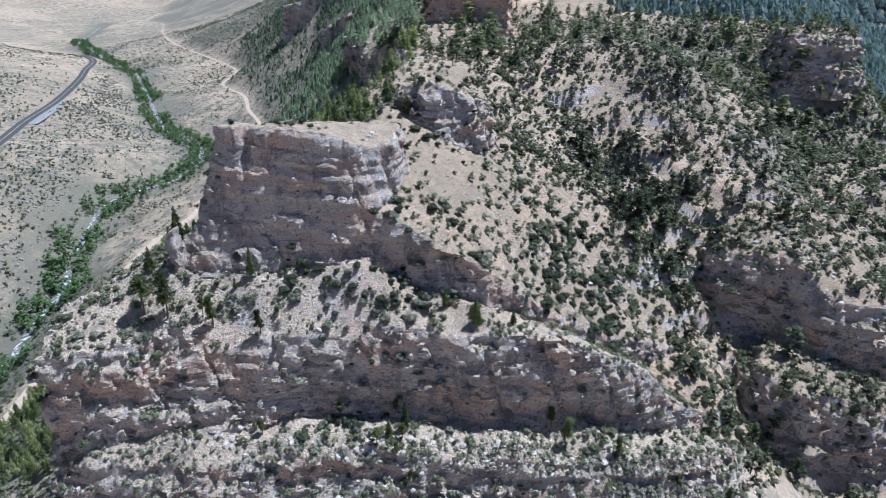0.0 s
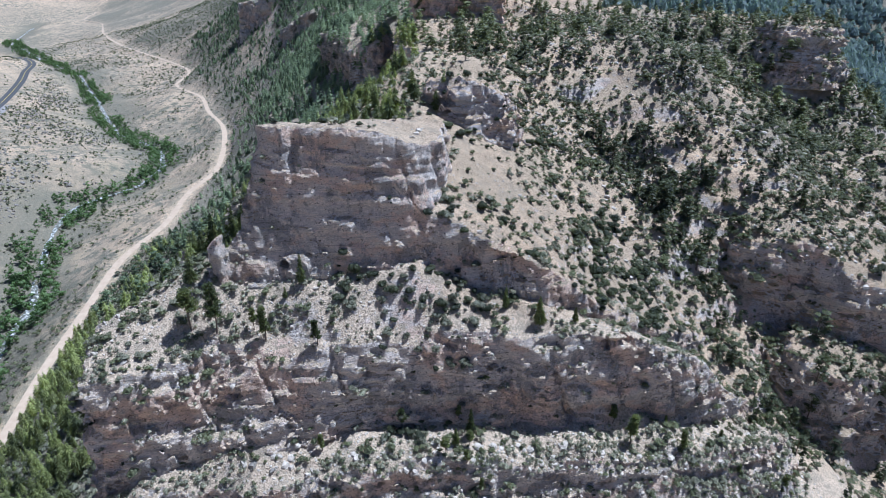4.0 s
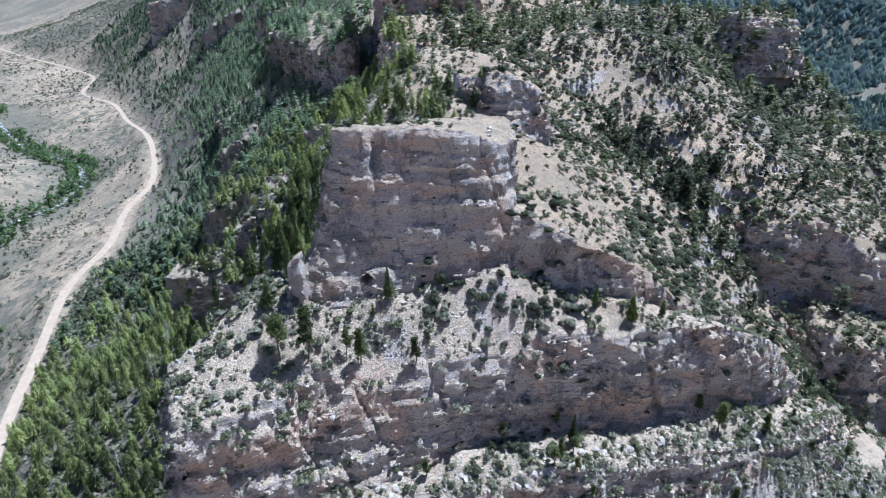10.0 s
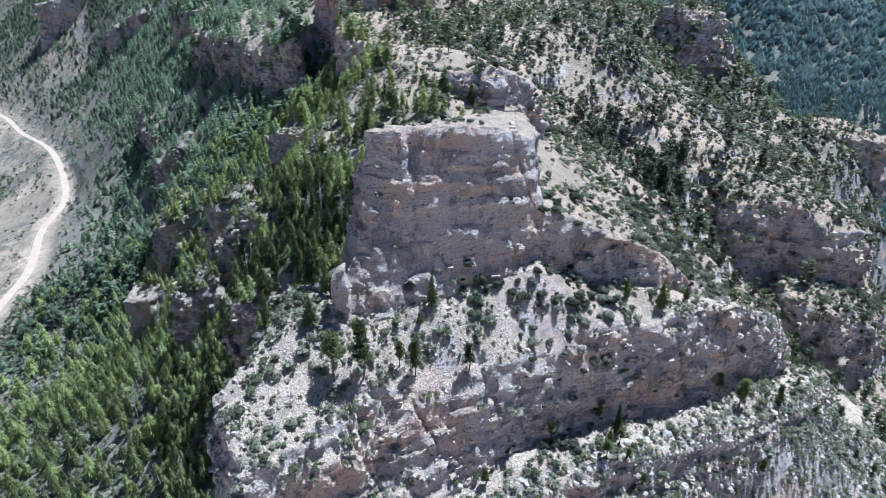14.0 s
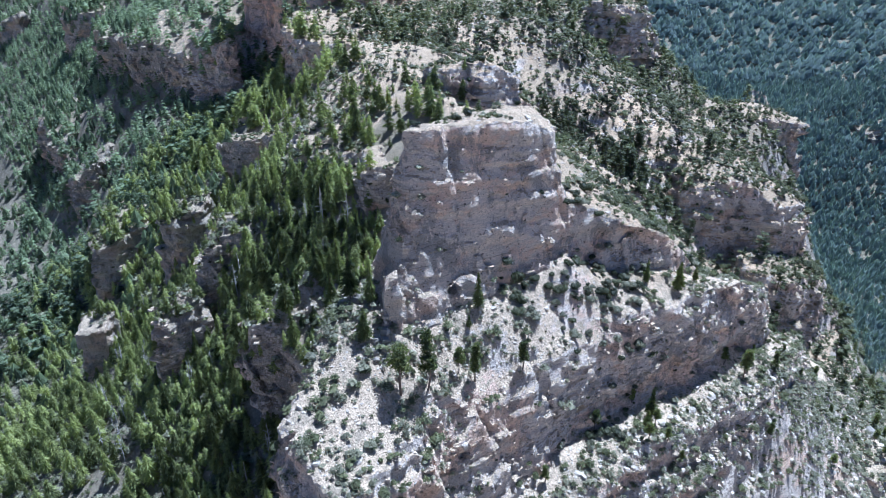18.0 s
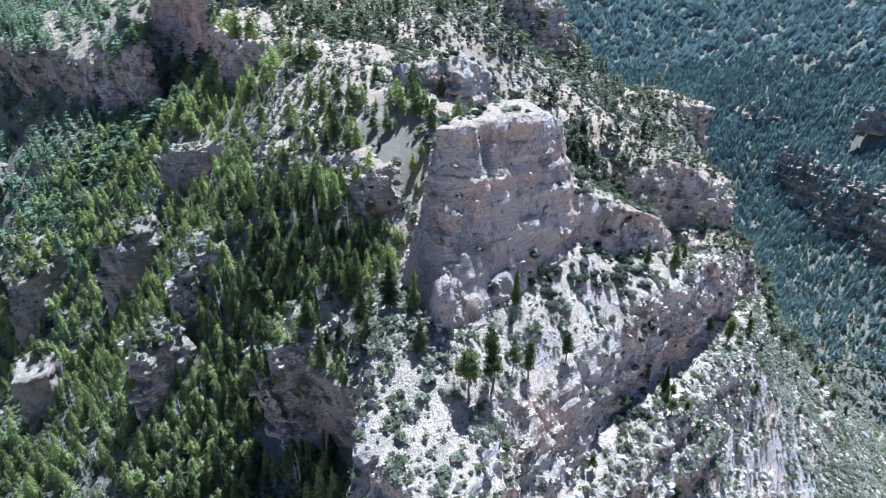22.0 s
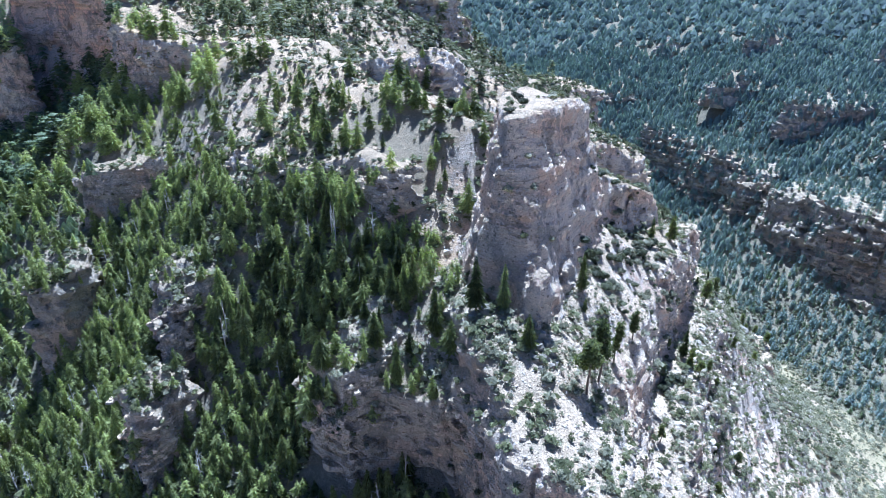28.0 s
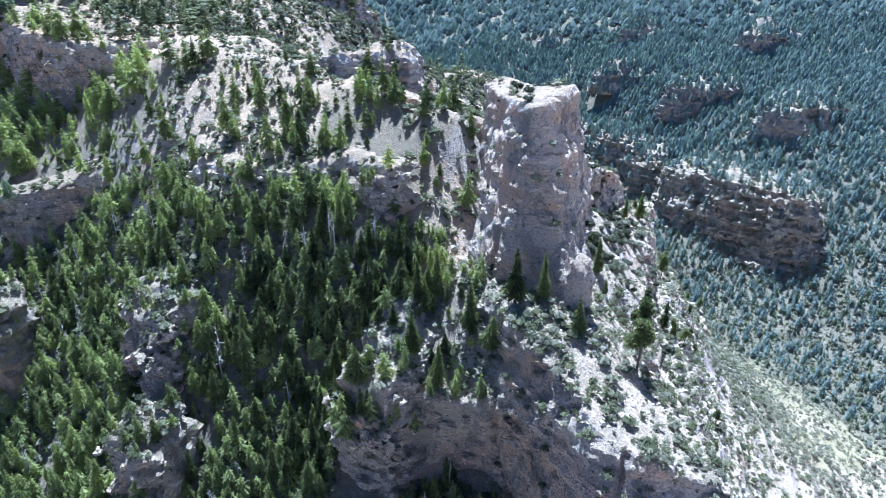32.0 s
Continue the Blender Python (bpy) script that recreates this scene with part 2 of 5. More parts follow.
def leaf_material(name, dark, light, through_it=0.25, needles=4.5):
    """Foliage that light shines through, with gaps between its needles."""
    m, n, l, b = material(name)
    info, geo = n.new("ShaderNodeObjectInfo"), n.new("ShaderNodeNewGeometry")
    tone = n.new("ShaderNodeAttribute")
    tone.attribute_name = "tone"
    both, more = n.new("ShaderNodeMath"), n.new("ShaderNodeMath")
    both.operation = more.operation = "MULTIPLY_ADD"
    l.new(geo.outputs["Random Per Island"], both.inputs[0])
    both.inputs[1].default_value = 0.22
    l.new(info.outputs["Random"], more.inputs[0])
    more.inputs[1].default_value = 0.3
    l.new(tone.outputs["Fac"], more.inputs[2])
    l.new(more.outputs[0], both.inputs[2])
    col = ramp(n, l, both.outputs[0], [(0.05, dark), (0.80, light)])
    sprig = ramp(n, l, grain(n, l, (2.6, 2.6, 2.6), 1, 4, 0.7), [(0.38, 0.6), (0.62, 1.3)])
    col = mix(n, l, 1.0, col, sprig, "MULTIPLY")
    l.new(col, b.inputs["Base Color"])
    b.inputs["Roughness"].default_value = 0.6
    b.inputs["Specular IOR Level"].default_value = 0.3
    t = n.new("ShaderNodeBsdfTranslucent")
    l.new(mix(n, l, 1.0, col, (1.15, 1.2, 0.62), "MULTIPLY"), t.inputs["Color"])
    s = n.new("ShaderNodeMixShader")
    s.inputs[0].default_value = through_it
    l.new(b.outputs[0], s.inputs[1])
    l.new(t.outputs[0], s.inputs[2])
    gaps = ramp(n, l, grain(n, l, (needles, needles, needles), 1, 2, 0.6), [(0.415, 1.0), (0.435, 0.0)])
    clear, open_ = n.new("ShaderNodeBsdfTransparent"), n.new("ShaderNodeMixShader")
    l.new(gaps, open_.inputs[0])
    l.new(s.outputs[0], open_.inputs[1])
    l.new(clear.outputs[0], open_.inputs[2])
    l.new(open_.outputs[0], n["Material Output"].inputs["Surface"])
    return m


def plain_material(name, a, b_, scale, rough=0.9, bump=0.4):
    m, n, l, b = material(name)
    f = grain(n, l, (scale, scale, scale), 1, 8, 0.7)
    l.new(ramp(n, l, f, [(0.32, a), (0.68, b_)]), b.inputs["Base Color"])
    b.inputs["Roughness"].default_value = rough
    b.inputs["Specular IOR Level"].default_value = 0.2
    bp = add(n, "Bump", Strength=bump, Distance=0.1)
    l.new(f, bp.inputs["Height"])
    l.new(bp.outputs[0], b.inputs["Normal"])
    return m


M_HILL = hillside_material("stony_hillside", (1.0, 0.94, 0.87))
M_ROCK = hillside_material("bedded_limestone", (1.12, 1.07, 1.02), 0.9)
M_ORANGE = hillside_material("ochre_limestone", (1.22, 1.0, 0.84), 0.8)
# pale stone; for the valley cliffs the tint also carries haze in its colour
M_PALE = hillside_material("pale_hazed_limestone", (1.16, 1.13, 1.11), 0.9)
# distance haze is put into this needle colour, paled and blued
M_HAZY_NEEDLES = leaf_material("haze_blued_needles", (0.142, 0.184, 0.194), (0.300, 0.358, 0.366), 0.45, 1.6)
M_FIR = leaf_material("fir_needles", (0.044, 0.058, 0.028), (0.440, 0.470, 0.205), 0.60)
M_FLANK = leaf_material("hillside_needles", (0.042, 0.058, 0.038), (0.270, 0.330, 0.195), 0.45)
M_PINE = leaf_material("pine_needles", (0.026, 0.033, 0.018), (0.190, 0.205, 0.095), 0.36)
M_SHRUB = leaf_material("shrub_leaves", (0.026, 0.032, 0.018), (0.160, 0.168, 0.085), 0.28)
M_SAGE = leaf_material("sage_leaves", (0.095, 0.096, 0.068), (0.300, 0.290, 0.200), 0.25)
M_BROADLEAF = leaf_material("broad_leaves", (0.040, 0.070, 0.028), (0.150, 0.220, 0.080), 0.4)
M_BARK = plain_material("bark", (0.09, 0.065, 0.05), (0.22, 0.17, 0.13), 4)
M_DEADWOOD = plain_material("weathered_wood", (0.28, 0.26, 0.24), (0.50, 0.47, 0.43), 5)
M_STONE = plain_material("loose_stone", (0.30, 0.27, 0.235), (0.60, 0.52, 0.43), 1.4)
M_BOULDER = plain_material("grey_boulder", (0.13, 0.12, 0.105), (0.31, 0.275, 0.235), 0.7)
M_DIRT = plain_material("road_dirt", (0.36, 0.27, 0.19), (0.46, 0.36, 0.26), 0.35)
M_GRAVEL = plain_material("gravel", (0.20, 0.185, 0.175), (0.33, 0.305, 0.285), 1.2)
M_ASPHALT = plain_material("asphalt", (0.055, 0.055, 0.058), (0.085, 0.084, 0.084), 0.8)
M_PAINT = plain_material("road_paint", (0.55, 0.42, 0.10), (0.70, 0.55, 0.15), 2)
M_WATER, _n, _l, _b = material("creek_water")
_b.inputs["Base Color"].default_value = (0.16, 0.19, 0.18, 1)
_b.inputs["Roughness"].default_value = 0.5
_b.inputs["Specular IOR Level"].default_value = 0.25
_w = grain(_n, _l, (0.5, 0.5, 0.5), 1, 6, 0.7)
_l.new(ramp(_n, _l, _w, [(0.50, (0.09, 0.09, 0.07)), (0.58, (0.56, 0.56, 0.54))]), _b.inputs["Base Color"])
_bp = add(_n, "Bump", Strength=0.6, Distance=0.3)
_l.new(_w, _bp.inputs["Height"])
_l.new(_bp.outputs[0], _b.inputs["Normal"])

# ---------------------------------------------------------------- the lie of the land (x, y, z)
DIRT_ROAD = [(-178, 60, 2), (-166, 130, 3), (-164, 178, 5), (-171, 225, 5), (-174, 268, 5), (-180, 335, 5), (-171, 382, 5), (-174, 450, 5), (-167, 505, 5), (-191, 631, 7), (-226, 707, 9),
             (-252, 780, 11), (-302, 848, 13), (-313, 950, 16), (-392, 1061, 20), (-500, 1200, 24), (-620, 1420, 24), (-720, 1660, 24), (-800, 1750, 26), (-850, 1950, 30)]
HIGHWAY = [(-330, 330, 20), (-390, 525, 20), (-415, 600, 20), (-443, 704, 20), (-496, 850, 20), (-535, 940, 20), (-556, 1000, 20), (-590, 1055, 20.5), (-632, 1085, 21), (-690, 1100, 21), (-740, 1105, 17)]
CREEK = [(-200, 60, -34), (-214, 120, -31), (-206, 190, -28), (-222, 262, -24), (-230, 325, -21), (-258, 395, -19), (-272, 450, -18), (-274, 486, -17.5), (-240, 530, -17), (-236, 575, -16.5), (-255, 630, -16), (-325, 700, -15), (-360, 760, -13), (-430, 895, -10), (-520, 1030, -6), (-600, 1130, -2), (-800, 1400, 6), (-900, 1700, 12)]


def curved(line, steps=6):
    """The same way drawn as a smooth curve through its points."""
    p = [line[0], *line, line[-1]]
    out = []
    for a, b, c, d in zip(p, p[1:], p[2:], p[3:]):
        for q in range(steps):
            s = q / steps
            out.append(tuple(0.5 * (2 * b[k] + (c[k] - a[k]) * s + (2 * a[k] - 5 * b[k] + 4 * c[k] - d[k]) * s * s + (3 * b[k] - a[k] - 3 * c[k] + d[k]) * s ** 3) for k in range(3)))
    return out + [line[-1]]


ROAD_LINE, HIGHWAY_LINE = curved(DIRT_ROAD), curved(HIGHWAY)


def east_of(line, x, y):
    """Metres by which plan points lie east of a way that runs north."""
    p = np.array(line)
    p = p[np.argsort(p[:, 1])]
    return x - np.interp(y, p[:, 1], p[:, 0])


def flank(x, y):
    """Share of scrub and woods on the slope between the dirt road and the cliffs."""
    e = east_of(DIRT_ROAD, x, y)
    return smooth(2, 30, e) * (x < -40) * smooth(220, 300, y) * (0.35 + 0.65 * smooth(-0.4, 0.3, fbm2(x, y, 60, 3, 53)))


def stony_bank(x, y):
    """Share of boulders and scrub on the bank between the asphalt road and the creek."""
    between = smooth(10, 34, east_of(HIGHWAY, x, y)) * smooth(-18, -40, east_of(CREEK, x, y))
    return between * smooth(250, 330, y) * smooth(1100, 900, y) * smooth(-0.55, 0.1, fbm2(x, y, 55, 3, 99))

TERRACE = [(-88, 100, 46), (-60, 104, 66), (-35, 106, 66), (-3, 106, 64), (14, 106, 62), (33, 107, 61), (50, 109, 57), (70, 113, 49)]
SOUTH_SLOPE = [(-98, 80, 12), (-60, 84, 32), (-20, 84, 31), (20, 84, 28), (50, 86, 23), (77, 90, 19), (114, 116, 20)]
SIDE_VALLEY = [(-150, 30, -38), (-60, 0, -44), (40, 0, -50), (142, 31, -53), (169, 63, -54), (197, 118, -52), (267, 152, -48), (340, 250, -30), (420, 420, 0), (520, 640, 40)]
RAVINE = [(112, 122, 24), (98, 130, 35), (86, 143, 47), (77, 153, 57), (71, 162, 69), (66, 174, 82), (61, 198, 95), (54, 220, 110)]
RIDGE_CORE = [(60, 128, 52), (75, 147, 57), (40, 130, 62), (10, 130, 78), (-20, 140, 90), (-45, 140, 88), (20, 183, 106), (45, 175, 90), (-20, 165, 118), (-17, 180, 124), (-15, 200, 126), (-12, 220, 128), (-10, 233, 130), (-14, 208, 128), (10, 205, 121), (-36, 165, 112), (-42, 151, 102), (-30, 155, 114), (-22, 158, 120), (-51, 149, 94), (-47, 157, 100), (-30, 185, 117), (-32, 205, 116)]
EAST_MASS = [(93, 196, 95), (106, 202, 98), (120, 190, 87), (140, 215, 92), (184, 264, 108), (175, 290, 126), (124, 219, 102), (147, 247, 98), (79, 234, 121), (100, 236, 116), (108, 140, 40), (128, 134, 28), (150, 150, 38), (160, 140, 18), (190, 165, 8), (205, 188, 48), (225, 205, 20), (235, 290, 70), (190, 205, 80)]
MOUNTAIN = [(30, 256, 128), (58, 249, 131), (87, 244, 126), (30, 300, 132), (100, 300, 124), (30, 420, 150), (110, 420, 152), (-10, 560, 190), (200, 420, 150), (300, 520, 130), (60, 700, 250), (0, 1000, 330), (250, 900, 260)]
WEST_FOOT = [(0, 262, 127), (5, 300, 137), (2, 345, 140), (-23, 282, 112), (-19, 305, 107), (-18, 330, 104), (-18, 352, 106), (-34, 420, 130), (-50, 500, 115), (-36, 575, 130), (-80, 720, 130), (-130, 900, 160)]
WEST_SLOPE = [(-83, 146, 60), (-89, 134, 52), (-96, 120, 40), (-118, 166, 38), (-123, 245, 21), (-98, 234, 44), (-90, 183, 58), (-70, 180, 79), (-66, 168, 78), (-58, 186, 95), (-50, 172, 105), (-50, 190, 104), (-51, 208, 102), (-57, 162, 91), (-70, 225, 68), (-48, 228, 94), (-36, 250, 98), (-34, 285, 106),
              (-62, 300, 76), (-40, 317, 92), (-97, 300, 42), (-108, 295, 26), (-125, 330, 24), (-113, 365, 28), (-115, 398, 30), (-60, 355, 87), (-70, 425, 92), (-84, 430, 79), (-112, 440, 36), (-116, 474, 36), (-130, 500, 44), (-140, 640, 52), (-152, 745, 56), (-180, 800, 60), (-140, 130, 16), (-150, 250, 11), (-152, 420, 13)]
WEST_BENCH = [(-300, 420, 2), (-290, 300, -4), (-345, 500, 14), (-380, 680, 10), (-300, 780, 6), (-290, 560, 0), (-205, 540, -4), (-215, 420, -6), (-200, 300, -8), (-420, 1010, 8), (-195, 200, -16), (-470, 960, 8), (-230, 680, 0)]
WEST_HILLS = [(-470, 520, 34), (-520, 660, 40), (-620, 800, 46), (-700, 1000, 50), (-450, 200, 60), (-800, 500, 110), (-1000, 900, 100), (-500, -200, 120)]
EAST_WALL = [(272, 66, -38), (298, 110, -38), (335, 146, -38), (372, 200, -32), (300, 58, -8), (330, 95, -6), (372, 130, 4), (415, 180, 4), (403, 70, 42), (428, 136, 50), (503, 289, 55), (425, 352, 30), (600, 100, 120), (650, 300, 120), (620, 600, 100), (820, 0, 210), (850, 400, 200), (420, -150, 70), (700, 900, 200)]
FAR_RING = [(2600, 0, 620), (2400, 1600, 560), (1200, 2400, 520), (0, 2800, 500), (-900, 2900, 260), (-1500, 2400, 150), (-2400, 1600, 260), (-2800, 0, 420), (-1500, -1500, 360), (0, -1200, 260), (1500, -1500, 420), (-1300, 3200, 380)]
land = Relief([DIRT_ROAD, HIGHWAY, CREEK, TERRACE, SOUTH_SLOPE, SIDE_VALLEY, RAVINE, RIDGE_CORE, EAST_MASS, MOUNTAIN, WEST_FOOT, WEST_SLOPE, WEST_BENCH, WEST_HILLS, EAST_WALL, FAR_RING], 6.0)


def bedded(h, x, y, period, sharp):
    """Turns an even slope into benches and low steps."""
    w = h / period + 0.9 * fbm2(x, y, 55, 3, 31)
    k = np.floor(w)
    f = w - k
    return (np.where(f < sharp, f * 0.35 / sharp, 0.35 + (f - sharp) * 0.65 / (1 - sharp)) - f) * period


def ground_height(x, y):
    h = land(x, y)
    far = smooth(330, 1100, np.hypot(x + 20, y - 180))
    road, level = line_distance(x, y, ROAD_LINE)
    hwy, hwy_level = line_distance(x, y, HIGHWAY_LINE)
    creek, _ = line_distance(x, y, CREEK)
    calm = smooth(6, 45, np.minimum(np.minimum(road, hwy), creek + 8))
    valley = smooth(-145, -185, x) * smooth(100, 200, y)
    rough = (1 - 0.75 * valley) * calm
    h = h + rough * (1 - far) * (3.2 * fbm2(x, y, 34, 3, 1) + 0.5 * fbm2(x, y, 5, 3, 5))
    h = h + rough * far * (34 * fbm2(x, y, 420, 3, 8) + 9 * fbm2(x, y, 90, 4, 11))
    strength = smooth(-0.1, 0.5, fbm2(x, y, 42, 3, 21)) * rough * (1 - 0.92 * smooth(-22, -40, x) * smooth(360, 300, y))
    h = h + strength * bedded(h + 0.1 * x, x, y, 10.0 + 15 * far, 0.6)
    h = h + 0.2 * strength * (1 - far) * bedded(h + 0.1 * x, x + 60, y, 3.3, 0.65)
    h = np.where(road < 14, h + (level - 0.3 - h) * smooth(14, 4, road), h)
    h = np.where(hwy < 22, h + (hwy_level - 0.3 - h) * smooth(22, 7, hwy), h)
    return h


def spread(lo, hi, step, reach_lo, reach_hi, grow=1.045, most=45):
    core = list(np.arange(lo, hi + step / 2, step))
    s, v, up = step, core[-1], []
    while v < reach_hi:
        s = min(s * grow, most if v - hi < 900 else 8 * most)
        v += s
        up.append(v)
    s, v, down = step, core[0], []
    while v > reach_lo:
        s = min(s * grow, most if lo - v < 700 else 8 * most)
        v -= s
        down.append(v)
    return np.array(down[::-1] + core + up)


GX, GY = spread(-140, 205, 1.5, -2900, 2700, 1.04, 9), spread(55, 335, 1.5, -1300, 3300, 1.04, 9)
gx, gy = np.meshgrid(GX, GY)
GZ = ground_height(gx, gy)


def ground_at(x, y):
    """Height of the ground sheet at plan points."""
    i = np.clip(np.searchsorted(GX, x) - 1, 0, len(GX) - 2)
    j = np.clip(np.searchsorted(GY, y) - 1, 0, len(GY) - 2)
    u, v = (x - GX[i]) / (GX[i + 1] - GX[i]), (y - GY[j]) / (GY[j + 1] - GY[j])
    return (GZ[j, i] * (1 - u) + GZ[j, i + 1] * u) * (1 - v) + (GZ[j + 1, i] * (1 - u) + GZ[j + 1, i + 1] * u) * v


def soil_tone(x, y):
    """0: pale grey scree, 1: tan earth."""
    tan = smooth(-30, 0, x) * smooth(112, 128, y)
    tan = np.maximum(tan, smooth(-140, -170, x) * 0.9)
    tan = np.maximum(tan, smooth(160, 185, y) * smooth(-40, -20, x) )
    tan = np.maximum(tan, 0.6 * smooth(-56, -50, x) * smooth(-5, -12, x) * smooth(129, 132, y))
    return np.clip(tan + 0.15 * fbm2(x, y, 25, 2, 41), 0, 1)


def green_tone(x, y):
    """Share of the ground under grass, duff and low scrub."""
    creek, _ = line_distance(x, y, CREEK)
    g = smooth(26, 10, creek) * 0.8 + 0.45 * smooth(75, 25, creek) * smooth(-0.3, 0.3, fbm2(x, y, 35, 3, 57)) + 0.9 * smooth(0, 12, 0.9 * x - 103 - y) * (x > 85) + smooth(190, 230, x) * 1.2 + 0.85 * smooth(-46, -60, x) * smooth(-175, -150, x) * smooth(112, 135, y) + 0.75 * smooth(-14, -24, x) * smooth(-70, -50, x) * smooth(150, 165, y) * smooth(-0.5, 0.2, fbm2(x, y, 18, 3, 44))
    valley = smooth(-165, -190, x)
    g = g + valley * (0.12 + 0.35 * smooth(-0.3, 0.3, fbm2(x, y, 70, 4, 43)))
    g = g + 0.3 * smooth(95, 140, x) * smooth(150, 110, y) + 0.5 * smooth(55, 85, x) * smooth(150, 170, y) * smooth(-0.4, 0.2, fbm2(x, y, 30, 3, 96)) + 0.6 * smooth(330, 420, y) * (x > -60) + 0.75 * flank(x, y) + 0.9 * smooth(120, 180, x) * smooth(330, 360, y)
    return np.clip(g, 0, 1)


def grass_tone(x, y):
    """Share of the ground under yellowing grass."""
    creek, _ = line_distance(x, y, CREEK)
    g = smooth(40, 75, x) * smooth(240, 200, x) * smooth(95, 70, y) * smooth(-100, -60, y)
    g = np.maximum(g, 0.25 * smooth(80, 40, creek)) * smooth(-0.3, 0.2, fbm2(x, y, 24, 3, 45))
    return np.clip(g, 0, 1) * 0.65


def scrub_tone(x, y):
    """Share of the ground under low far-off scrub."""
    g = np.maximum(np.maximum(smooth(-150, -175, x) * 0.85, 0.7 * smooth(330, 380, y)), stony_bank(x, y))
    return np.clip(g * (0.55 + 0.75 * smooth(-0.5, 0.35, fbm2(x, y, 75, 4, 47))), 0, 1)


def give_tones(me, x, y, bare=1.0):
    for key, f in (("soil", soil_tone), ("green", green_tone), ("grass", grass_tone), ("scrub", scrub_tone)):
        me.attributes.new(key, "FLOAT", "POINT").data.foreach_set("value", (f(x, y) * (bare if key == "green" else 1.0)).astype(np.float32))


nx, ny = len(GX), len(GY)
idx = np.arange(nx * ny).reshape(ny, nx)
quads = np.stack([idx[:-1, :-1], idx[:-1, 1:], idx[1:, 1:], idx[1:, :-1]], -1).reshape(-1, 4)
me = mesh_from("ground", np.stack([gx.ravel(), gy.ravel(), GZ.ravel()], 1), quads, M_HILL, True, 4)
give_tones(me, gx.ravel(), gy.ravel())
tagged(new("ground", me), "stony canyon slopes of tan soil and pale scree", "ground", kind="structure")

# ---------------------------------------------------------------- cliffs
BUILT = [(np.stack([gx.ravel(), gy.ravel(), GZ.ravel()], 1), quads, 1.0, 1.0)]     # vertices, faces and the shares of trees and shrubs that root there


def surface_net(field, lo, cell):
    """The zero surface of a field sampled on a grid, as vertices and quads."""
    inside = field < 0
    sx, sy, sz = field.shape
    corner = [(i, j, k) for i in (0, 1) for j in (0, 1) for k in (0, 1)]
    count = np.zeros((sx - 1, sy - 1, sz - 1), np.int8)
    for i, j, k in corner:
        count += inside[i:sx - 1 + i, j:sy - 1 + j, k:sz - 1 + k]
    cells = np.argwhere((count > 0) & (count < 8))
    cx, cy, cz = cells.T
    values = {c: field[cx + c[0], cy + c[1], cz + c[2]] for c in corner}
    total, hits = np.zeros((len(cells), 3), np.float32), np.zeros(len(cells), np.float32)
    for a in corner:
        for axis in range(3):
            if a[axis] == 0:
                b = tuple(1 if q == axis else a[q] for q in range(3))
                va, vb = values[a], values[b]
                cross = (va < 0) != (vb < 0)
                s = np.where(cross, va / np.where(cross, va - vb, 1), 0)
                p = np.tile(np.array(a, np.float32), (len(cells), 1))
                p[:, axis] += s
                total += np.where(cross[:, None], p, 0)
                hits += cross
    verts = (cells + total / hits[:, None]) * cell + np.array(lo)
    number = np.full(count.shape, -1, np.int32)
    number[cx, cy, cz] = np.arange(len(cells))
    faces = []
    for axis in range(3):
        a = [slice(1, -1)] * 3
        b = list(a)
        a[axis], b[axis] = slice(0, -1), slice(1, None)
        va, vb = inside[tuple(a)], inside[tuple(b)]
        e = np.argwhere(va != vb)
        off = np.array([0 if q == axis else 1 for q in range(3)])
        base = e + off
        u, v = [q for q in range(3) if q != axis]
        du, dv = np.eye(3, dtype=int)[u], np.eye(3, dtype=int)[v]
        ring = [base, base - du, base - du - dv, base - dv]
        q = np.stack([number[r[:, 0], r[:, 1], r[:, 2]] for r in ring], 1)
        out = va[tuple(e.T)]
        if axis == 1:
            out = ~out
        faces.append(np.where(out[:, None], q, q[:, ::-1]))
    return verts, np.concatenate(faces)


draw = np.random.default_rng(11)
FACES = []                          # spots on cliff faces where a shrub can root


def slab_template(rng):
    """A chipped slab of bedded rock, about two units across."""
    ring = [(-1, -0.7), (-0.3, -1), (0.7, -0.9), (1, 0.1), (0.6, 0.9), (-0.7, 0.8)]
    v = np.array([(a, b, c) for c in (-0.5, 0.5) for a, b in ring], float)
    v += rng.normal(size=v.shape) * np.array((0.16, 0.16, 0.1))
    f = [(i, (i + 1) % 6, 6 + (i + 1) % 6) for i in range(6)] + [(i, 6 + (i + 1) % 6, 6 + i) for i in range(6)]
    f += [(6, 6 + i, 7 + i) for i in range(1, 5)] + [(0, i + 1, i) for i in range(1, 5)]
    return v, np.array(f)


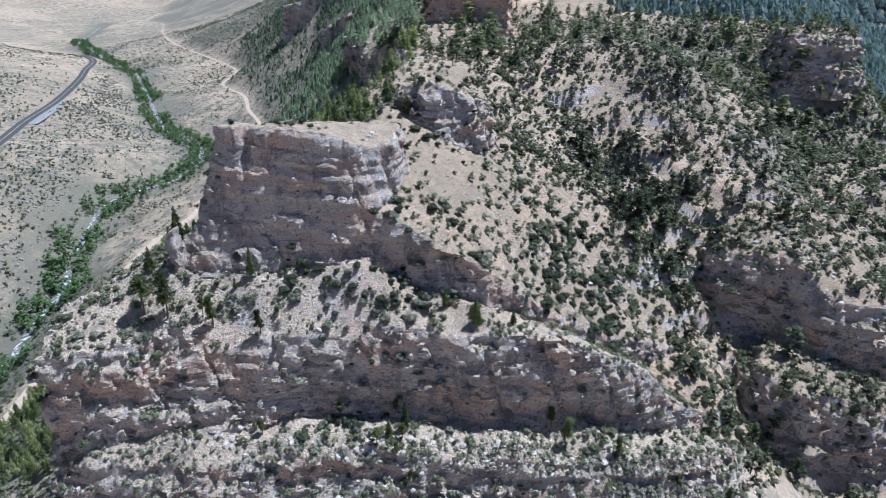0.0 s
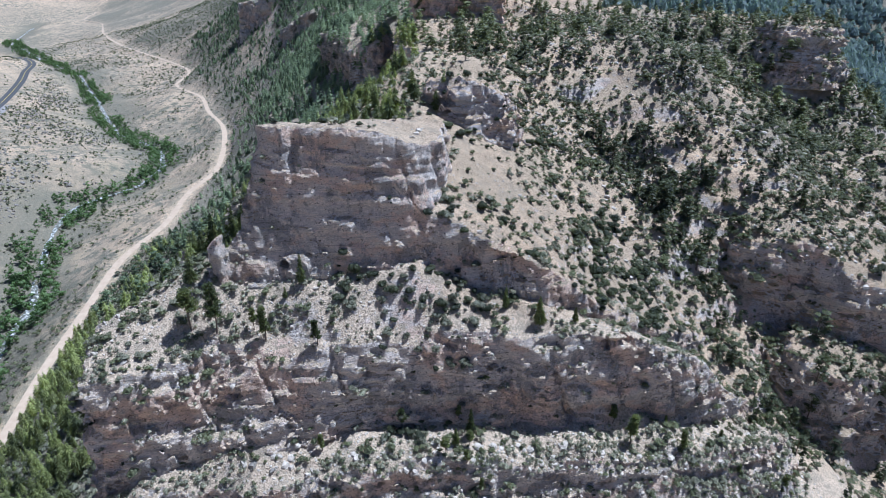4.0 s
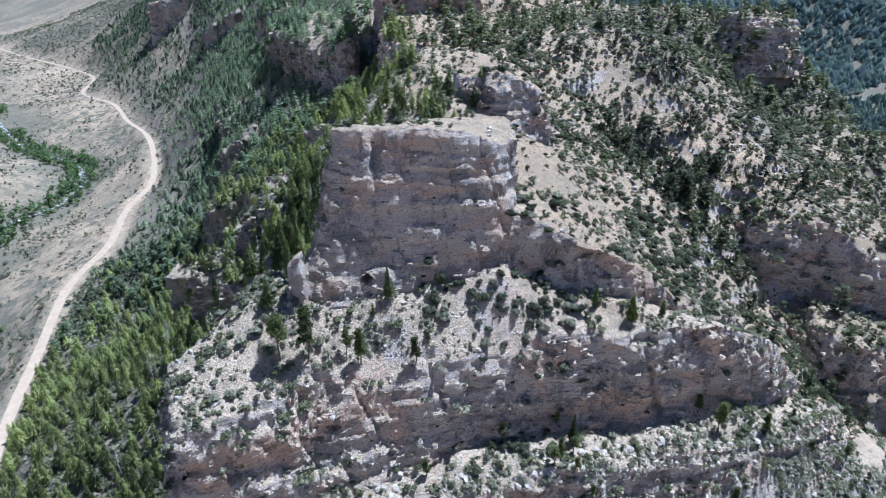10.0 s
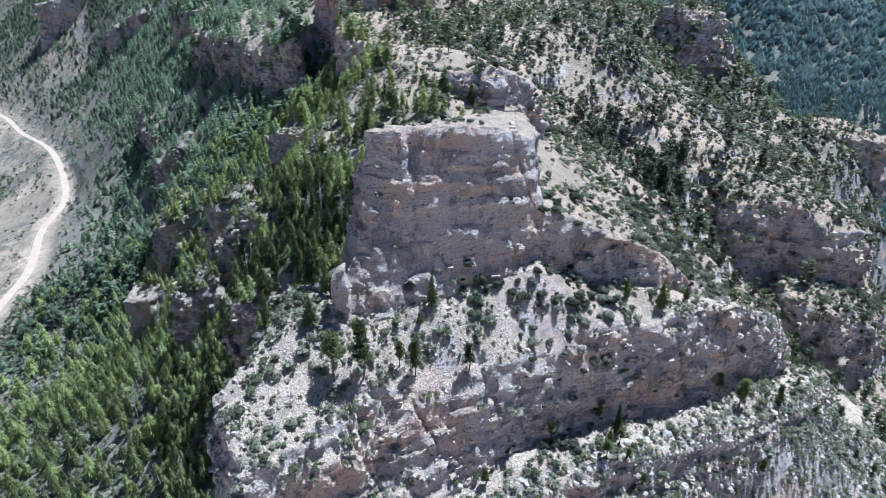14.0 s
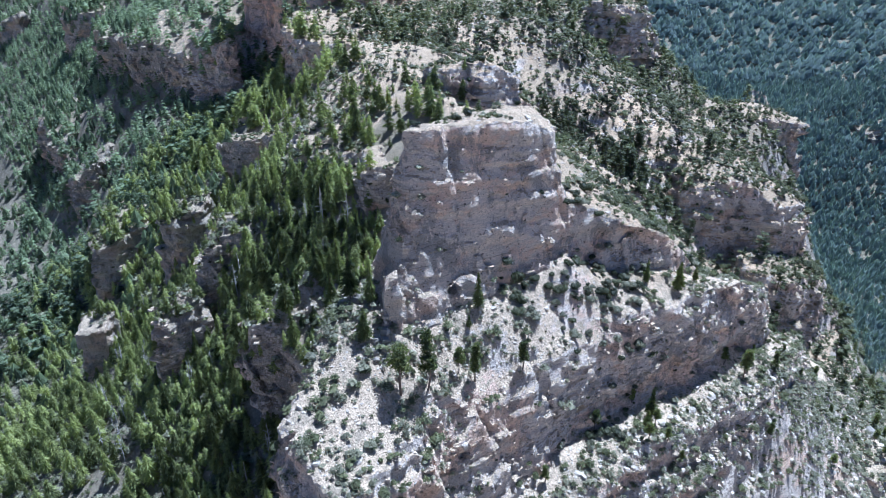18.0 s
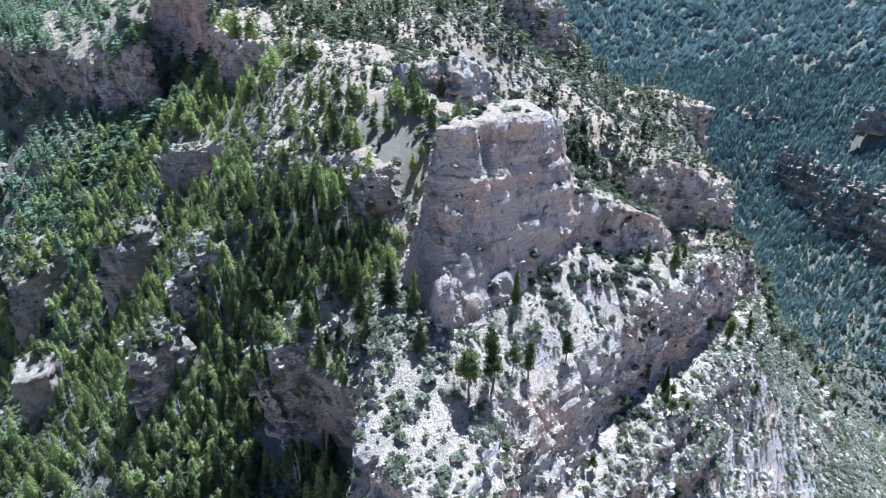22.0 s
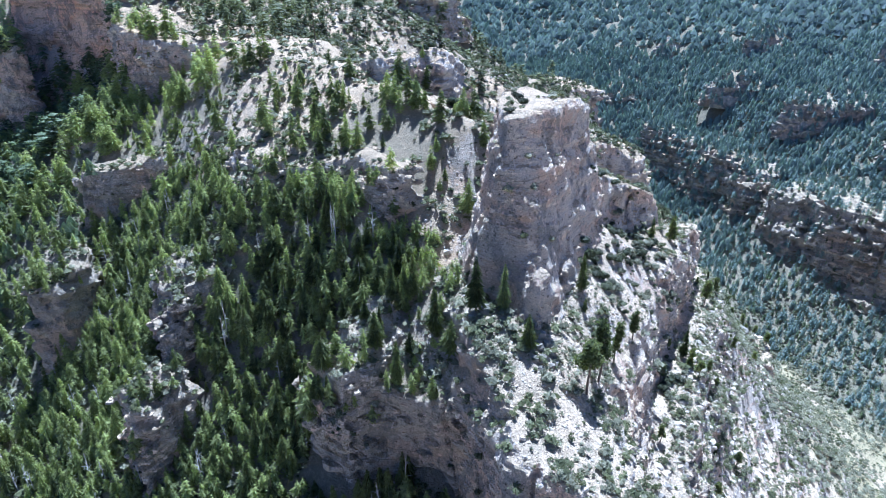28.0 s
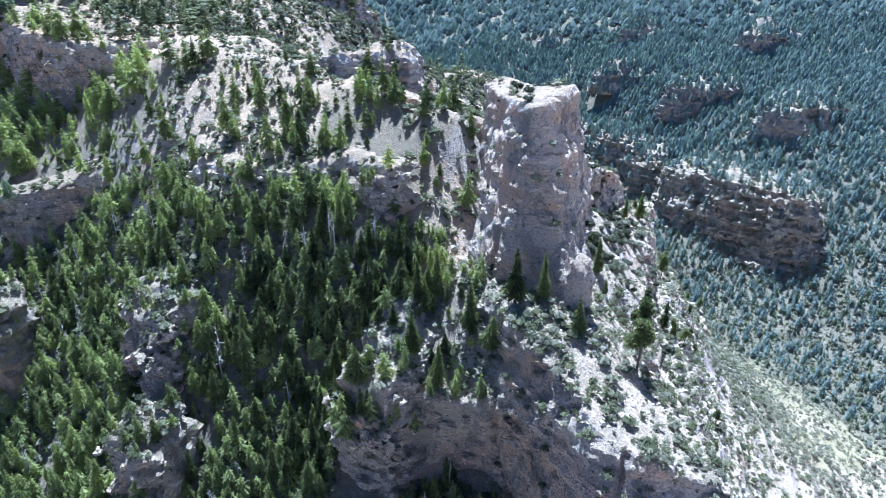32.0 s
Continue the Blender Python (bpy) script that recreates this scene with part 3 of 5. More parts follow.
def rock_mass(name, label, outline, tops, floor, cell=0.8, batter=0.15, rough=1.0, material_=None, category="cliff", seed=0, hollows=(), flare=0.0, steps=0.0, step_rise=7.0, undercut=0.0, round_rim=0.6, dip=0.12, top_noise=0.4, stands=True, wooded=0.35, bushy=0.6, base=None, slabs=(0, 0), layers=(("top_ledge", 1.0), ("cliff_face", 999))):
    """A cliff-sided mass of bedded rock: its outline in plan, the height of its top, and the depth to which it reaches."""
    relief = Relief([tops], 2.0)

    def top(x, y):
        return relief(x, y) + top_noise * (fbm2(x, y, 7, 3, 50 + seed) + 0.5 * fbm2(x, y, 1.7, 2, 60 + seed))
    o = np.array(outline)
    zt = max(t[2] for t in tops) + 3
    pad = 4 + 12 * (base is not None) + batter * (zt - floor) + flare * 6 + steps * step_rise
    lo = np.array([o[:, 0].min() - pad, o[:, 1].min() - pad, floor])
    n = np.ceil((np.array([o[:, 0].max() + pad, o[:, 1].max() + pad, zt]) - lo) / cell).astype(int) + 1
    xs, ys, zs = (lo[q] + cell * np.arange(n[q]) for q in range(3))
    X, Y = np.meshgrid(xs, ys, indexing="ij")
    D, T = polygon_distance(X, Y, outline), top(X, Y)
    drop = T[:, :, None] - zs[None, None, :]
    wavy = drop + 1.2 * noise2(X / 13, Y / 13, seed + 80)[:, :, None]
    up = np.clip(wavy, 0, step_rise)
    stair = 2.3 * (np.floor(up / 2.3) + smooth(0.6, 1.0, up / 2.3 - np.floor(up / 2.3)))
    fall = batter * np.clip(drop, 0, None) + steps * stair - undercut * np.clip(drop - step_rise, 0, None)
    D3 = D[:, :, None]
    if base:
        foot = polygon_distance(X, Y, base[0])[:, :, None]
        s = np.clip(drop / (T[:, :, None] - base[1]), 0, 1.3)
        D3 = D3 * (1 - s) + foot * s
    side = (D3 - fall - flare * np.clip(drop / (zt - floor), 0, 1) ** 3 * 6).astype(np.float32)
    cap = (-drop).astype(np.float32)
    band = (np.abs(side) < 6 * max(rough, 0.6)) & (cap < 3)
    i, j, k = np.nonzero(band)
    x, y, z = xs[i], ys[j], zs[k]
    bed = z + dip * x + 0.4 * noise2(x / 14, y / 14, seed + 3)
    e = 0.85 * noise2(bed / 2.6, bed * 0 + 0.5, seed + 70) + 0.55 * noise2(bed / 1.0, x / 30, seed + 71)
    e = e + 1.15 * noise3(x / 10, y / 10, z / 14, seed + 72) + 0.5 * noise3(x / 3.6, y / 3.6, bed / 3.0, seed + 73)
    bx, by = 0.8 * x + 0.6 * y + noise2(x / 4, bed / 4, seed + 76), 0.8 * y - 0.6 * x + noise2(y / 4, bed / 4, seed + 77)
    for size, thick, amp in ((5.2, 2.8, 1.6), (2.3, 1.4, 1.2)):
        course = np.floor(bed / thick)
        shift = 3.7 * course
        e = e + amp * (hash01(np.floor(bx / size + shift).astype(np.int64), np.floor(by / size + shift).astype(np.int64), course.astype(np.int64), seed + 78) - 0.5)
    if cell < 1.1:
        e = e + 0.5 * noise3(x / 1.5, y / 1.5, bed / 1.1, seed + 74)
    crack = np.abs(noise2(x / 6.5 + 0.05 * z, y / 6.5, seed + 75))
    e = e + 1.5 * smooth(0.10, 0.0, crack)
    side[i, j, k] += (rough * e).astype(np.float32)
    for hx, hy, hz, rx, ry, rz in hollows:
        d = np.sqrt(((xs[i] - hx) / rx) ** 2 + ((ys[j] - hy) / ry) ** 2 + ((zs[k] - hz) / rz) ** 2)
        side[i, j, k] = np.maximum(side[i, j, k], ((1 - d) * min(rx, ry, rz)).astype(np.float32))
    w = np.clip(0.5 + 0.5 * (side - cap) / round_rim, 0, 1)
    f = side * w + cap * (1 - w) + round_rim * w * (1 - w) * 0.6
    f[0], f[-1], f[:, 0], f[:, -1], f[:, :, -1] = 1, 1, 1, 1, 1
    f[:, :, 0] = np.where(f[:, :, 0] < 0, 0.5, f[:, :, 0])
    verts, faces = surface_net(f, lo, cell)
    seen = verts[:, 2] > ground_at(verts[:, 0], verts[:, 1]) - 2.0
    faces = faces[seen[faces].any(1)]
    BUILT.append((verts, faces, wooded * stands, bushy * stands))
    depth = (top(verts[:, 0], verts[:, 1]) - verts[:, 2])[faces].mean(1)
    thing, above = tagged(new(name), label, category), -1e9
    for layer, below in layers:
        pick = faces[(depth >= above) & (depth < below)]
        above = below
        if len(pick):
            used, again = np.unique(pick, return_inverse=True)
            me = mesh_from(layer, verts[used], again.reshape(-1, 4), material_ or M_ROCK, cell > 1.3, 4)
            give_tones(me, verts[used, 0], verts[used, 1], 0.5 if o[:, 0].max() > 250 else 0.2 + 0.3 * smooth(121, 130, verts[used, 1]) * (verts[used, 0] < -45))
            part(layer, me, thing)
    own, joined = slabs
    if own + joined:
        normal = np.zeros_like(verts)
        q = verts[faces]
        fn = np.cross(q[:, 1] - q[:, 0], q[:, 2] - q[:, 0])
        for c in range(4):
            np.add.at(normal, faces[:, c], fn)
        normal /= np.linalg.norm(normal, axis=1)[:, None] + 1e-9
        out = top(verts[:, 0], verts[:, 1]) - verts[:, 2]
        spot = np.nonzero(seen & (np.abs(normal[:, 2]) < 0.55) & (out > 0.8) & (noise2(verts[:, 0] / 7, verts[:, 2] / 4, seed + 90) > -0.25))[0]
        FACES.append(verts[draw.choice(spot, 4 + own // 7)])
        pick = draw.choice(spot, own + joined)
        wide, thick, deep = 0.22 + 0.75 * draw.random(own + joined) ** 1.8, draw.uniform(0.25, 0.8, own + joined), draw.uniform(0.3, 0.65, own + joined)
        turn = np.arctan2(normal[pick, 1], normal[pick, 0]) - math.pi / 2 + draw.normal(size=own + joined) * 0.35
        at = verts[pick] - normal[pick] * 0.4
        kinds = [mesh_from("rock_slab", *slab_template(draw), material_ or M_ROCK, False) for _ in range(4)] if own else []
        parts = [o for o in thing.children if o.name.startswith(("cliff_face", "lower_wall"))]
        for i in range(own):
            ob = part("rock_slab", kinds[i % 4], parts[0] if parts else thing)
            ob.matrix_basis = Matrix.LocRotScale(at[i], Euler((draw.normal() * 0.1, draw.normal() * 0.1, turn[i])), (wide[i], deep[i], thick[i]))
        if joined:
            V, F = [], []
            for i in range(own, own + joined):
                v, f = slab_template(draw)
                v = v * np.array((wide[i], deep[i], thick[i]))
                c, s = math.cos(turn[i]), math.sin(turn[i])
                V.append(np.column_stack([v[:, 0] * c - v[:, 1] * s, v[:, 0] * s + v[:, 1] * c, v[:, 2]]) + at[i])
                F.append(f + 12 * (i - own))
            tagged(part("ledge_rubble", mesh_from("ledge_rubble", np.concatenate(V), np.concatenate(F), material_ or M_ROCK, False), thing), kind="stuff")
    return thing


rock_mass("lower_cliff", "long grey limestone cliff with a scree-covered ledge on top", [(-84, 108), (-82, 101.5), (-77, 102.5), (-71, 105), (-65, 107), (-62.5, 110), (-47, 113), (-20, 114), (8, 114), (28, 114), (45, 116.5), (57, 120), (67, 125), (75, 137), (70, 150), (40, 160), (0, 160), (-40, 155), (-54, 146), (-64, 138), (-74, 126), (-84, 117)],
          [(-82, 102, 88.5), (-77, 105, 88.5), (-63, 109, 87), (-46, 114, 86), (-22, 114.5, 85), (8, 114, 85), (27, 114, 84.5), (45, 117, 76), (56, 119, 64.5), (66, 124, 56), (-65, 114.5, 91.5), (-49, 116, 89), (-43, 122, 95), (-62, 124, 98), (-73, 122, 94.5), (-30, 119, 92), (-20, 125, 98), (-11, 124, 93), (8, 121, 90), (26, 121, 83), (-40, 140, 97), (0, 150, 85), (40, 140, 62), (72, 138, 48)],
          38, 0.6, 0.0, 0.85, seed=1, base=([(-86, 106), (-82, 99.5), (-76, 99.5), (-63, 103), (-50, 106), (-35, 108.5), (-20, 111), (0, 112), (20, 112), (40, 113.5), (56, 118.5), (68, 124.5), (76, 137), (70, 150), (40, 160), (0, 160), (-40, 155), (-56, 147), (-66, 138), (-77, 127), (-87, 117)], 66), hollows=[(-75, 132.5, 70, 11, 9, 9)], steps=0.2, step_rise=6, undercut=0.05, wooded=0.02, bushy=1.0, slabs=(280, 3600))
rock_mass("rock_butte", "tall grey and buff limestone butte with a flat top", [(-51, 135), (-46, 132), (-43.8, 134), (-42, 131.8), (-28, 131.5), (-20, 132.5), (-16.5, 135), (-12, 141), (-10, 150), (-18, 151), (-30, 147), (-42, 142)],
          [(-51, 135, 127.5), (-42, 132, 127.8), (-27, 132, 126.5), (-16, 135, 122.5), (-42, 142, 126.5), (-12, 150, 124.5)], 84, 0.5, 0.0, 0.5, seed=2, flare=0.0, wooded=0.0, bushy=0.12, slabs=(60, 1500), layers=(("caprock", 2.2), ("upper_wall", 13), ("lower_wall", 999)),
          base=([(-62.5, 125.5), (-57, 123.5), (-46, 125), (-30, 126.5), (-20, 126), (-13, 128.5), (-9, 140), (-8, 152), (-18, 154), (-32, 150), (-46, 147), (-58, 139)], 98), category="butte", dip=0.16, hollows=[(-47.2, 126.2, 99.6, 1.1, 3.5, 1.0)])
rock_mass("rock_pillar", "narrow limestone pillar leaning on the butte", [(-62.2, 124), (-60, 123), (-58.9, 125.4), (-61, 126.8)], [(-61, 125, 106), (-59.5, 125, 107.6)], 90, 0.45, 0.05, 0.3, seed=23, category="rock", stands=False, slabs=(0, 60))
rock_mass("shoulder_cliff", "stepped limestone shoulder under a tan earth slope", [(-20, 131), (-8, 127.5), (0, 126), (10, 122.5), (22, 124.5), (30, 127), (44, 133), (66, 146), (62, 168), (40, 184), (15, 194), (-14, 192)],
          [(-16, 130, 108.5), (-5.7, 128, 104.5), (10, 123, 97), (24, 126, 86), (40, 132, 75), (66, 146, 61), (19, 183, 108), (-12, 150, 114), (-10, 175, 120), (45, 170, 88), (62, 168, 75), (20, 150, 97)], 55, 0.6, 0.12, 0.7, seed=3, wooded=0.05, bushy=0.75, slabs=(50, 1100))
rock_mass("summit_knob", "weathered pale limestone knob on the crest", [(-12, 180), (-2, 176), (8, 178), (12.5, 186), (8, 198), (-9, 198)], [(-10, 184, 128), (0, 180, 129), (11, 186, 123), (0, 194, 127)], 106, 0.6, 0.4, 1.2, seed=4, round_rim=1.2, top_noise=1.4, category="rock", slabs=(0, 500), material_=M_PALE)
rock_mass("terrace_cliff", "low broken limestone band under a scree terrace", [(-83, 98.5), (-74, 96.5), (-58, 97), (-40, 99), (-20, 101), (5, 101.5), (28, 103), (48, 105.5), (64, 110.5), (73, 117), (60, 122), (0, 114), (-70, 110)],
          [(-82, 101, 63), (-73.5, 100, 67), (-58, 98.5, 62.5), (-58, 105, 69), (-35, 106, 66.5), (-3, 106, 64.5), (14, 106, 62.5), (30, 107, 59.5), (50, 109, 57), (68, 117, 52.5), (-45, 100, 63), (10, 102, 59)], 20, 0.7, 0.14, 0.85, seed=5, steps=0.36, step_rise=9, wooded=0.02, bushy=1.0, slabs=(140, 2600))
rock_mass("rock_fin", "craggy grey limestone fin rising from the forest", [(-79, 151), (-76, 160), (-66, 160), (-58, 156), (-51, 150), (-52, 144), (-62, 146), (-72, 147)], [(-77, 154, 88), (-74, 157, 88.5), (-64, 152, 94), (-54, 148, 90)], 48, 0.6, 0.02, 1.25, seed=6, slabs=(20, 600), round_rim=0.7, top_noise=1.6, wooded=0.22, bushy=1.0, steps=0.08, step_rise=6)
rock_mass("rock_fin", "craggy grey limestone fin rising from the forest", [(-77, 198), (-73, 210), (-62, 211), (-52, 206), (-50, 197), (-58, 196), (-68, 195)], [(-75, 203, 87), (-68, 204, 90.5), (-54, 198, 91)], 50, 0.65, 0.02, 1.25, seed=7, slabs=(20, 600), round_rim=0.7, top_noise=1.6, wooded=0.22, bushy=1.0, steps=0.08, step_rise=6)
rock_mass("rock_fin", "small pale limestone fin among firs", [(-93, 190), (-90, 199), (-84, 200), (-79, 196), (-80, 190), (-86, 188)], [(-90, 194, 73), (-81, 194, 76)], 38, 0.65, 0.02, 1.1, seed=8, slabs=(20, 600), round_rim=0.7, top_noise=1.6, wooded=0.22, bushy=1.0, steps=0.08, step_rise=6)
rock_mass("cliff_band", "banded buff limestone cliff below a sandy saddle", [(-47, 208), (-46, 190), (-43, 176), (-45, 163), (-39, 159), (-36, 176), (-38, 192), (-40, 210)], [(-46, 205, 109.5), (-45, 163, 112), (-44, 185, 109), (-37, 176, 113), (-39, 205, 113)], 84, 0.65, 0.06, 1.0, seed=9, slabs=(0, 500))
rock_mass("cliff_band", "banded buff limestone cliff in the forest", [(-53, 262), (-49, 254), (-43, 245), (-36, 239), (-33, 250), (-40, 258), (-46, 267)], [(-50, 259, 97.5), (-45, 250, 99), (-36, 245, 103)], 64, 0.8, 0.06, 1.0, seed=10, slabs=(0, 500))
rock_mass("rock_tower", "grey limestone tower among firs", [(-80, 250), (-76, 242), (-67, 242), (-62, 250), (-67, 258)], [(-76, 248, 78), (-66, 250, 83)], 46, 0.8, 0.08, 1.0, seed=11, category="rock")
rock_mass("rock_tower", "free-standing flat-topped limestone pillar", [(-110, 240), (-103, 237), (-98, 243), (-101, 250), (-108, 249)], [(-106, 241, 50), (-100, 245, 52)], 12, 0.65, 0.02, 0.6, seed=12, category="rock")
rock_mass("cliff_band", "grey limestone cliff above the forest", [(-101, 284), (-92, 282), (-78, 290), (-76, 310), (-88, 320), (-98, 310)], [(-98, 290, 57), (-80, 300, 65)], 20, 0.85, 0.06, 1.0, seed=13)
rock_mass("cliff_band", "tall grey limestone cliff split into columns", [(-99, 372), (-92, 366), (-80, 374), (-78, 420), (-86, 480), (-102, 488), (-108, 472), (-103, 452), (-105, 430), (-98, 412), (-100, 396)], [(-95, 378, 60), (-94, 399, 57), (-101, 430, 65), (-105, 474, 71), (-82, 380, 72), (-82, 440, 78), (-92, 480, 78)], 15, 1.0, 0.03, 1.6, seed=14, slabs=(0, 600), top_noise=1.4, wooded=0.6, bushy=1.0, steps=0.06)
rock_mass("great_cliff", "high ochre limestone wall under a wooded crest", [(-3, 300), (-7, 308), (-9, 322), (-8, 340), (-10, 358), (4, 384), (34, 366), (30, 300)],
          [(-3, 302, 158), (-8, 325, 174), (-9, 355, 178), (20, 330, 176), (20, 360, 184)], 92, 0.9, 0.05, 1.1, M_ORANGE, seed=15, undercut=0.04, step_rise=20)
rock_mass("cliff_band", "shaded grey limestone wall beside an ochre face", [(-2, 254), (-13, 259), (-19, 268), (-20, 282), (-9, 302), (20, 304), (26, 262)], [(-11, 262, 127), (-17, 276, 130), (-6, 300, 137), (15, 280, 130), (15, 300, 138)], 96, 0.8, 0.06, 1.2, seed=35, slabs=(0, 500), wooded=0.8)
rock_mass("cliff_band", "shaded limestone wall with an arched hollow", [(-77, 152), (-73.5, 146), (-72, 139), (-72.5, 131), (-76, 124), (-68, 120), (-56, 128), (-52, 146), (-62, 154)], [(-75, 150, 87), (-71, 140, 85), (-73, 128, 91), (-60, 146, 96), (-62, 134, 97)], 48, 0.65, 0.04, 0.9, seed=36, slabs=(0, 800), wooded=0.5, hollows=[(-77, 137.5, 60, 9, 8, 12)])
rock_mass("cliff_band", "buff limestone band at the foot of a wall", [(-27, 329), (-32, 330), (-34, 339), (-40, 344), (-42, 356), (-48, 366), (-50, 384), (-58, 396), (-60, 416), (-66, 430), (-68, 470), (-50, 490), (-30, 420), (-22, 350)], [(-29, 333, 123), (-36, 346, 114), (-41, 352, 112), (-52, 385, 117), (-62, 425, 116), (-28, 356, 128), (-40, 420, 128), (-60, 480, 121)], 72, 0.9, 0.05, 1.5, seed=16, slabs=(30, 700), top_noise=1.2, wooded=0.9, bushy=1.0, steps=0.1)
rock_mass("cliff_band", "high grey limestone band over a wooded ledge", [(-78, 566), (-70, 545), (-56, 536), (-50, 526), (-36, 522), (-24, 530), (-18, 575), (-60, 596)], [(-72, 552, 122), (-52, 534, 123), (-30, 528, 122), (-50, 575, 132), (-25, 565, 132)], 84, 1.3, 0.06, 1.8, seed=15, slabs=(0, 400), top_noise=1.2, wooded=0.9, bushy=1.0, steps=0.1)
rock_mass("far_cliff", "distant limestone cliff over the valley", [(-142, 735), (-128, 800), (-60, 820), (-60, 735), (-104, 690)], [(-132, 745, 90), (-120, 790, 95), (-70, 745, 135)], 30, 2.2, 0.1, 2.2, seed=17)
rock_mass("far_cliff", "distant limestone cliff over the valley", [(-210, 860), (-200, 960), (-100, 980), (-110, 860)], [(-200, 900, 108), (-110, 900, 150)], 40, 2.2, 0.1, 2.2, seed=18)
rock_mass("ravine_cliff", "dark limestone cliff across the ravine", [(83, 171), (90, 166), (98, 163), (105, 158), (112, 151), (121, 150), (131, 150), (144, 157), (156, 172), (150, 190), (120, 196), (92, 190)], [(86, 170, 80), (94, 166, 81.5), (105, 160, 81), (113, 152, 74), (123, 156, 76), (131, 151, 70), (150, 170, 66), (130, 190, 86), (100, 188, 89)], 22, 0.9, 0.06, 1.2, seed=19, steps=0.3, slabs=(0, 900), wooded=0.9, bushy=1.0)
rock_mass("ravine_cliff", "lower limestone cliff across the ravine", [(90, 138), (100, 133), (114, 134), (126, 136), (140, 141), (150, 150), (140, 160), (104, 158), (92, 150)], [(92, 138, 56), (110, 136, 52), (125, 138, 48), (142, 146, 42), (120, 155, 58)], 6, 0.9, 0.08, 1.2, seed=24, steps=0.3, slabs=(0, 900), wooded=0.9, bushy=1.0)
rock_mass("rim_cliff", "buff limestone bluff at the end of the slope", [(182, 206), (196, 201), (211, 196), (217, 205), (206, 226), (186, 226)], [(186, 208, 86), (210, 199, 81), (200, 220, 88)], 30, 1.1, 0.05, 1.2, seed=25)
rock_mass("rim_cliff", "shaded limestone crag under the skyline", [(150, 272), (163, 268), (176, 272), (184, 286), (170, 300), (152, 292)], [(152, 276, 134), (172, 276, 133), (170, 292, 136)], 108, 0.9, 0.3, 2.0, seed=26, slabs=(0, 400), wooded=0.8, bushy=1.0, material_=M_PALE)
rock_mass("rock_tower", "buff limestone stump on the slope", [(72, 84), (84, 85), (88, 93), (76, 97), (70, 92)], [(76, 88, 19), (84, 91, 21)], -12, 0.75, 0.05, 0.8, seed=20, category="rock")
rock_mass("valley_cliff", "long blue-grey cliff across the side valley", [(410, 212), (392, 186), (380, 166), (366, 152), (354, 130), (340, 120), (332, 104), (346, 96), (372, 118), (400, 150), (424, 196)], [(405, 200, 16), (384, 170, 13), (350, 130, 11), (335, 108, 6), (375, 125, 16), (412, 180, 18)], -46, 1.3, 0.25, 3.2, seed=28, wooded=0.7, top_noise=1.5, material_=M_PALE)
rock_mass("valley_cliff", "broken blue-grey cliff across the side valley", [(314, 98), (304, 84), (297, 68), (285, 60), (279, 44), (268, 34), (262, 10), (284, 6), (312, 44), (334, 84)], [(312, 96, 7), (296, 70, 10), (280, 46, 12), (264, 16, 10), (300, 40, 16), (325, 80, 12)], -48, 1.3, 0.25, 3.2, seed=29, wooded=0.7, top_noise=1.5, material_=M_PALE)
for s, (cx, cy, up, w, dp, hh, a) in enumerate([(405, 66, 12, 84, 14, 30, -60), (430, 140, 8, 54, 12, 22, -70), (455, 250, 8, 44, 12, 20, -75), (425, 352, 7, 36, 10, 18, -70), (520, 222, 6, 24, 10, 16, -75), (372, 0, 14, 80, 18, 34, -55), (480, 20, 12, 60, 14, 24, -60), (505, 130, 9, 40, 12, 20, -65)]):
    ca, sa = math.cos(radians(a)), math.sin(radians(a))
    ring = [(cx + ca * u * w / 2 - sa * v * dp, cy + sa * u * w / 2 + ca * v * dp) for u, v in ((-1, 0.5), (-0.7, -0.1), (-0.4, -0.4), (-0.1, 0.1), (0.15, -0.6), (0.5, -0.1), (0.7, -0.4), (1, 0.4), (0.5, 1.3), (-0.5, 1.3))]
    cz = float(ground_at(np.array([cx]), np.array([cy]))[0]) + up
    rock_mass("far_outcrop", "pale limestone outcrop in the far woods", ring, [(cx, cy, cz), (cx - sa * dp, cy + ca * dp, cz + 9), (cx + ca * w / 2, cy + sa * w / 2, cz - 6), (cx - ca * w / 2, cy - sa * w / 2, cz - 4)], cz - hh, 1.4, 0.3, 2.4, seed=30 + s, category="outcrop", top_noise=2.0, wooded=0.6, material_=M_PALE)


def built_tree():
    count = np.cumsum([0] + [len(b[0]) for b in BUILT])
    return BVHTree.FromPolygons(np.concatenate([b[0] for b in BUILT]).tolist(), np.concatenate([b[1] + c for b, c in zip(BUILT, count)]).tolist())


TOPS = built_tree()
WOODED, BUSHY = (np.repeat([b[q] for b in BUILT], [len(b[1]) for b in BUILT]) for q in (2, 3))


def stand_at(x, y):
    """Height of the topmost surface at plan points, how steep it is there, and the shares of trees and shrubs that root on it."""
    h, steep, face = np.full(len(x), -500.0), np.full(len(x), 99.0), np.zeros(len(x), int)
    for i, (a, b) in enumerate(zip(x.tolist(), y.tolist())):
        spot, normal, index, _ = TOPS.ray_cast(Vector((a, b, 900)), Vector((0, 0, -1)))
        if spot is not None:
            up = max(abs(normal.z), 0.02)
            h[i], steep[i], face[i] = spot.z, math.sqrt(max(1 - up * up, 0)) / up, index
    return h, steep, (WOODED[face], BUSHY[face])


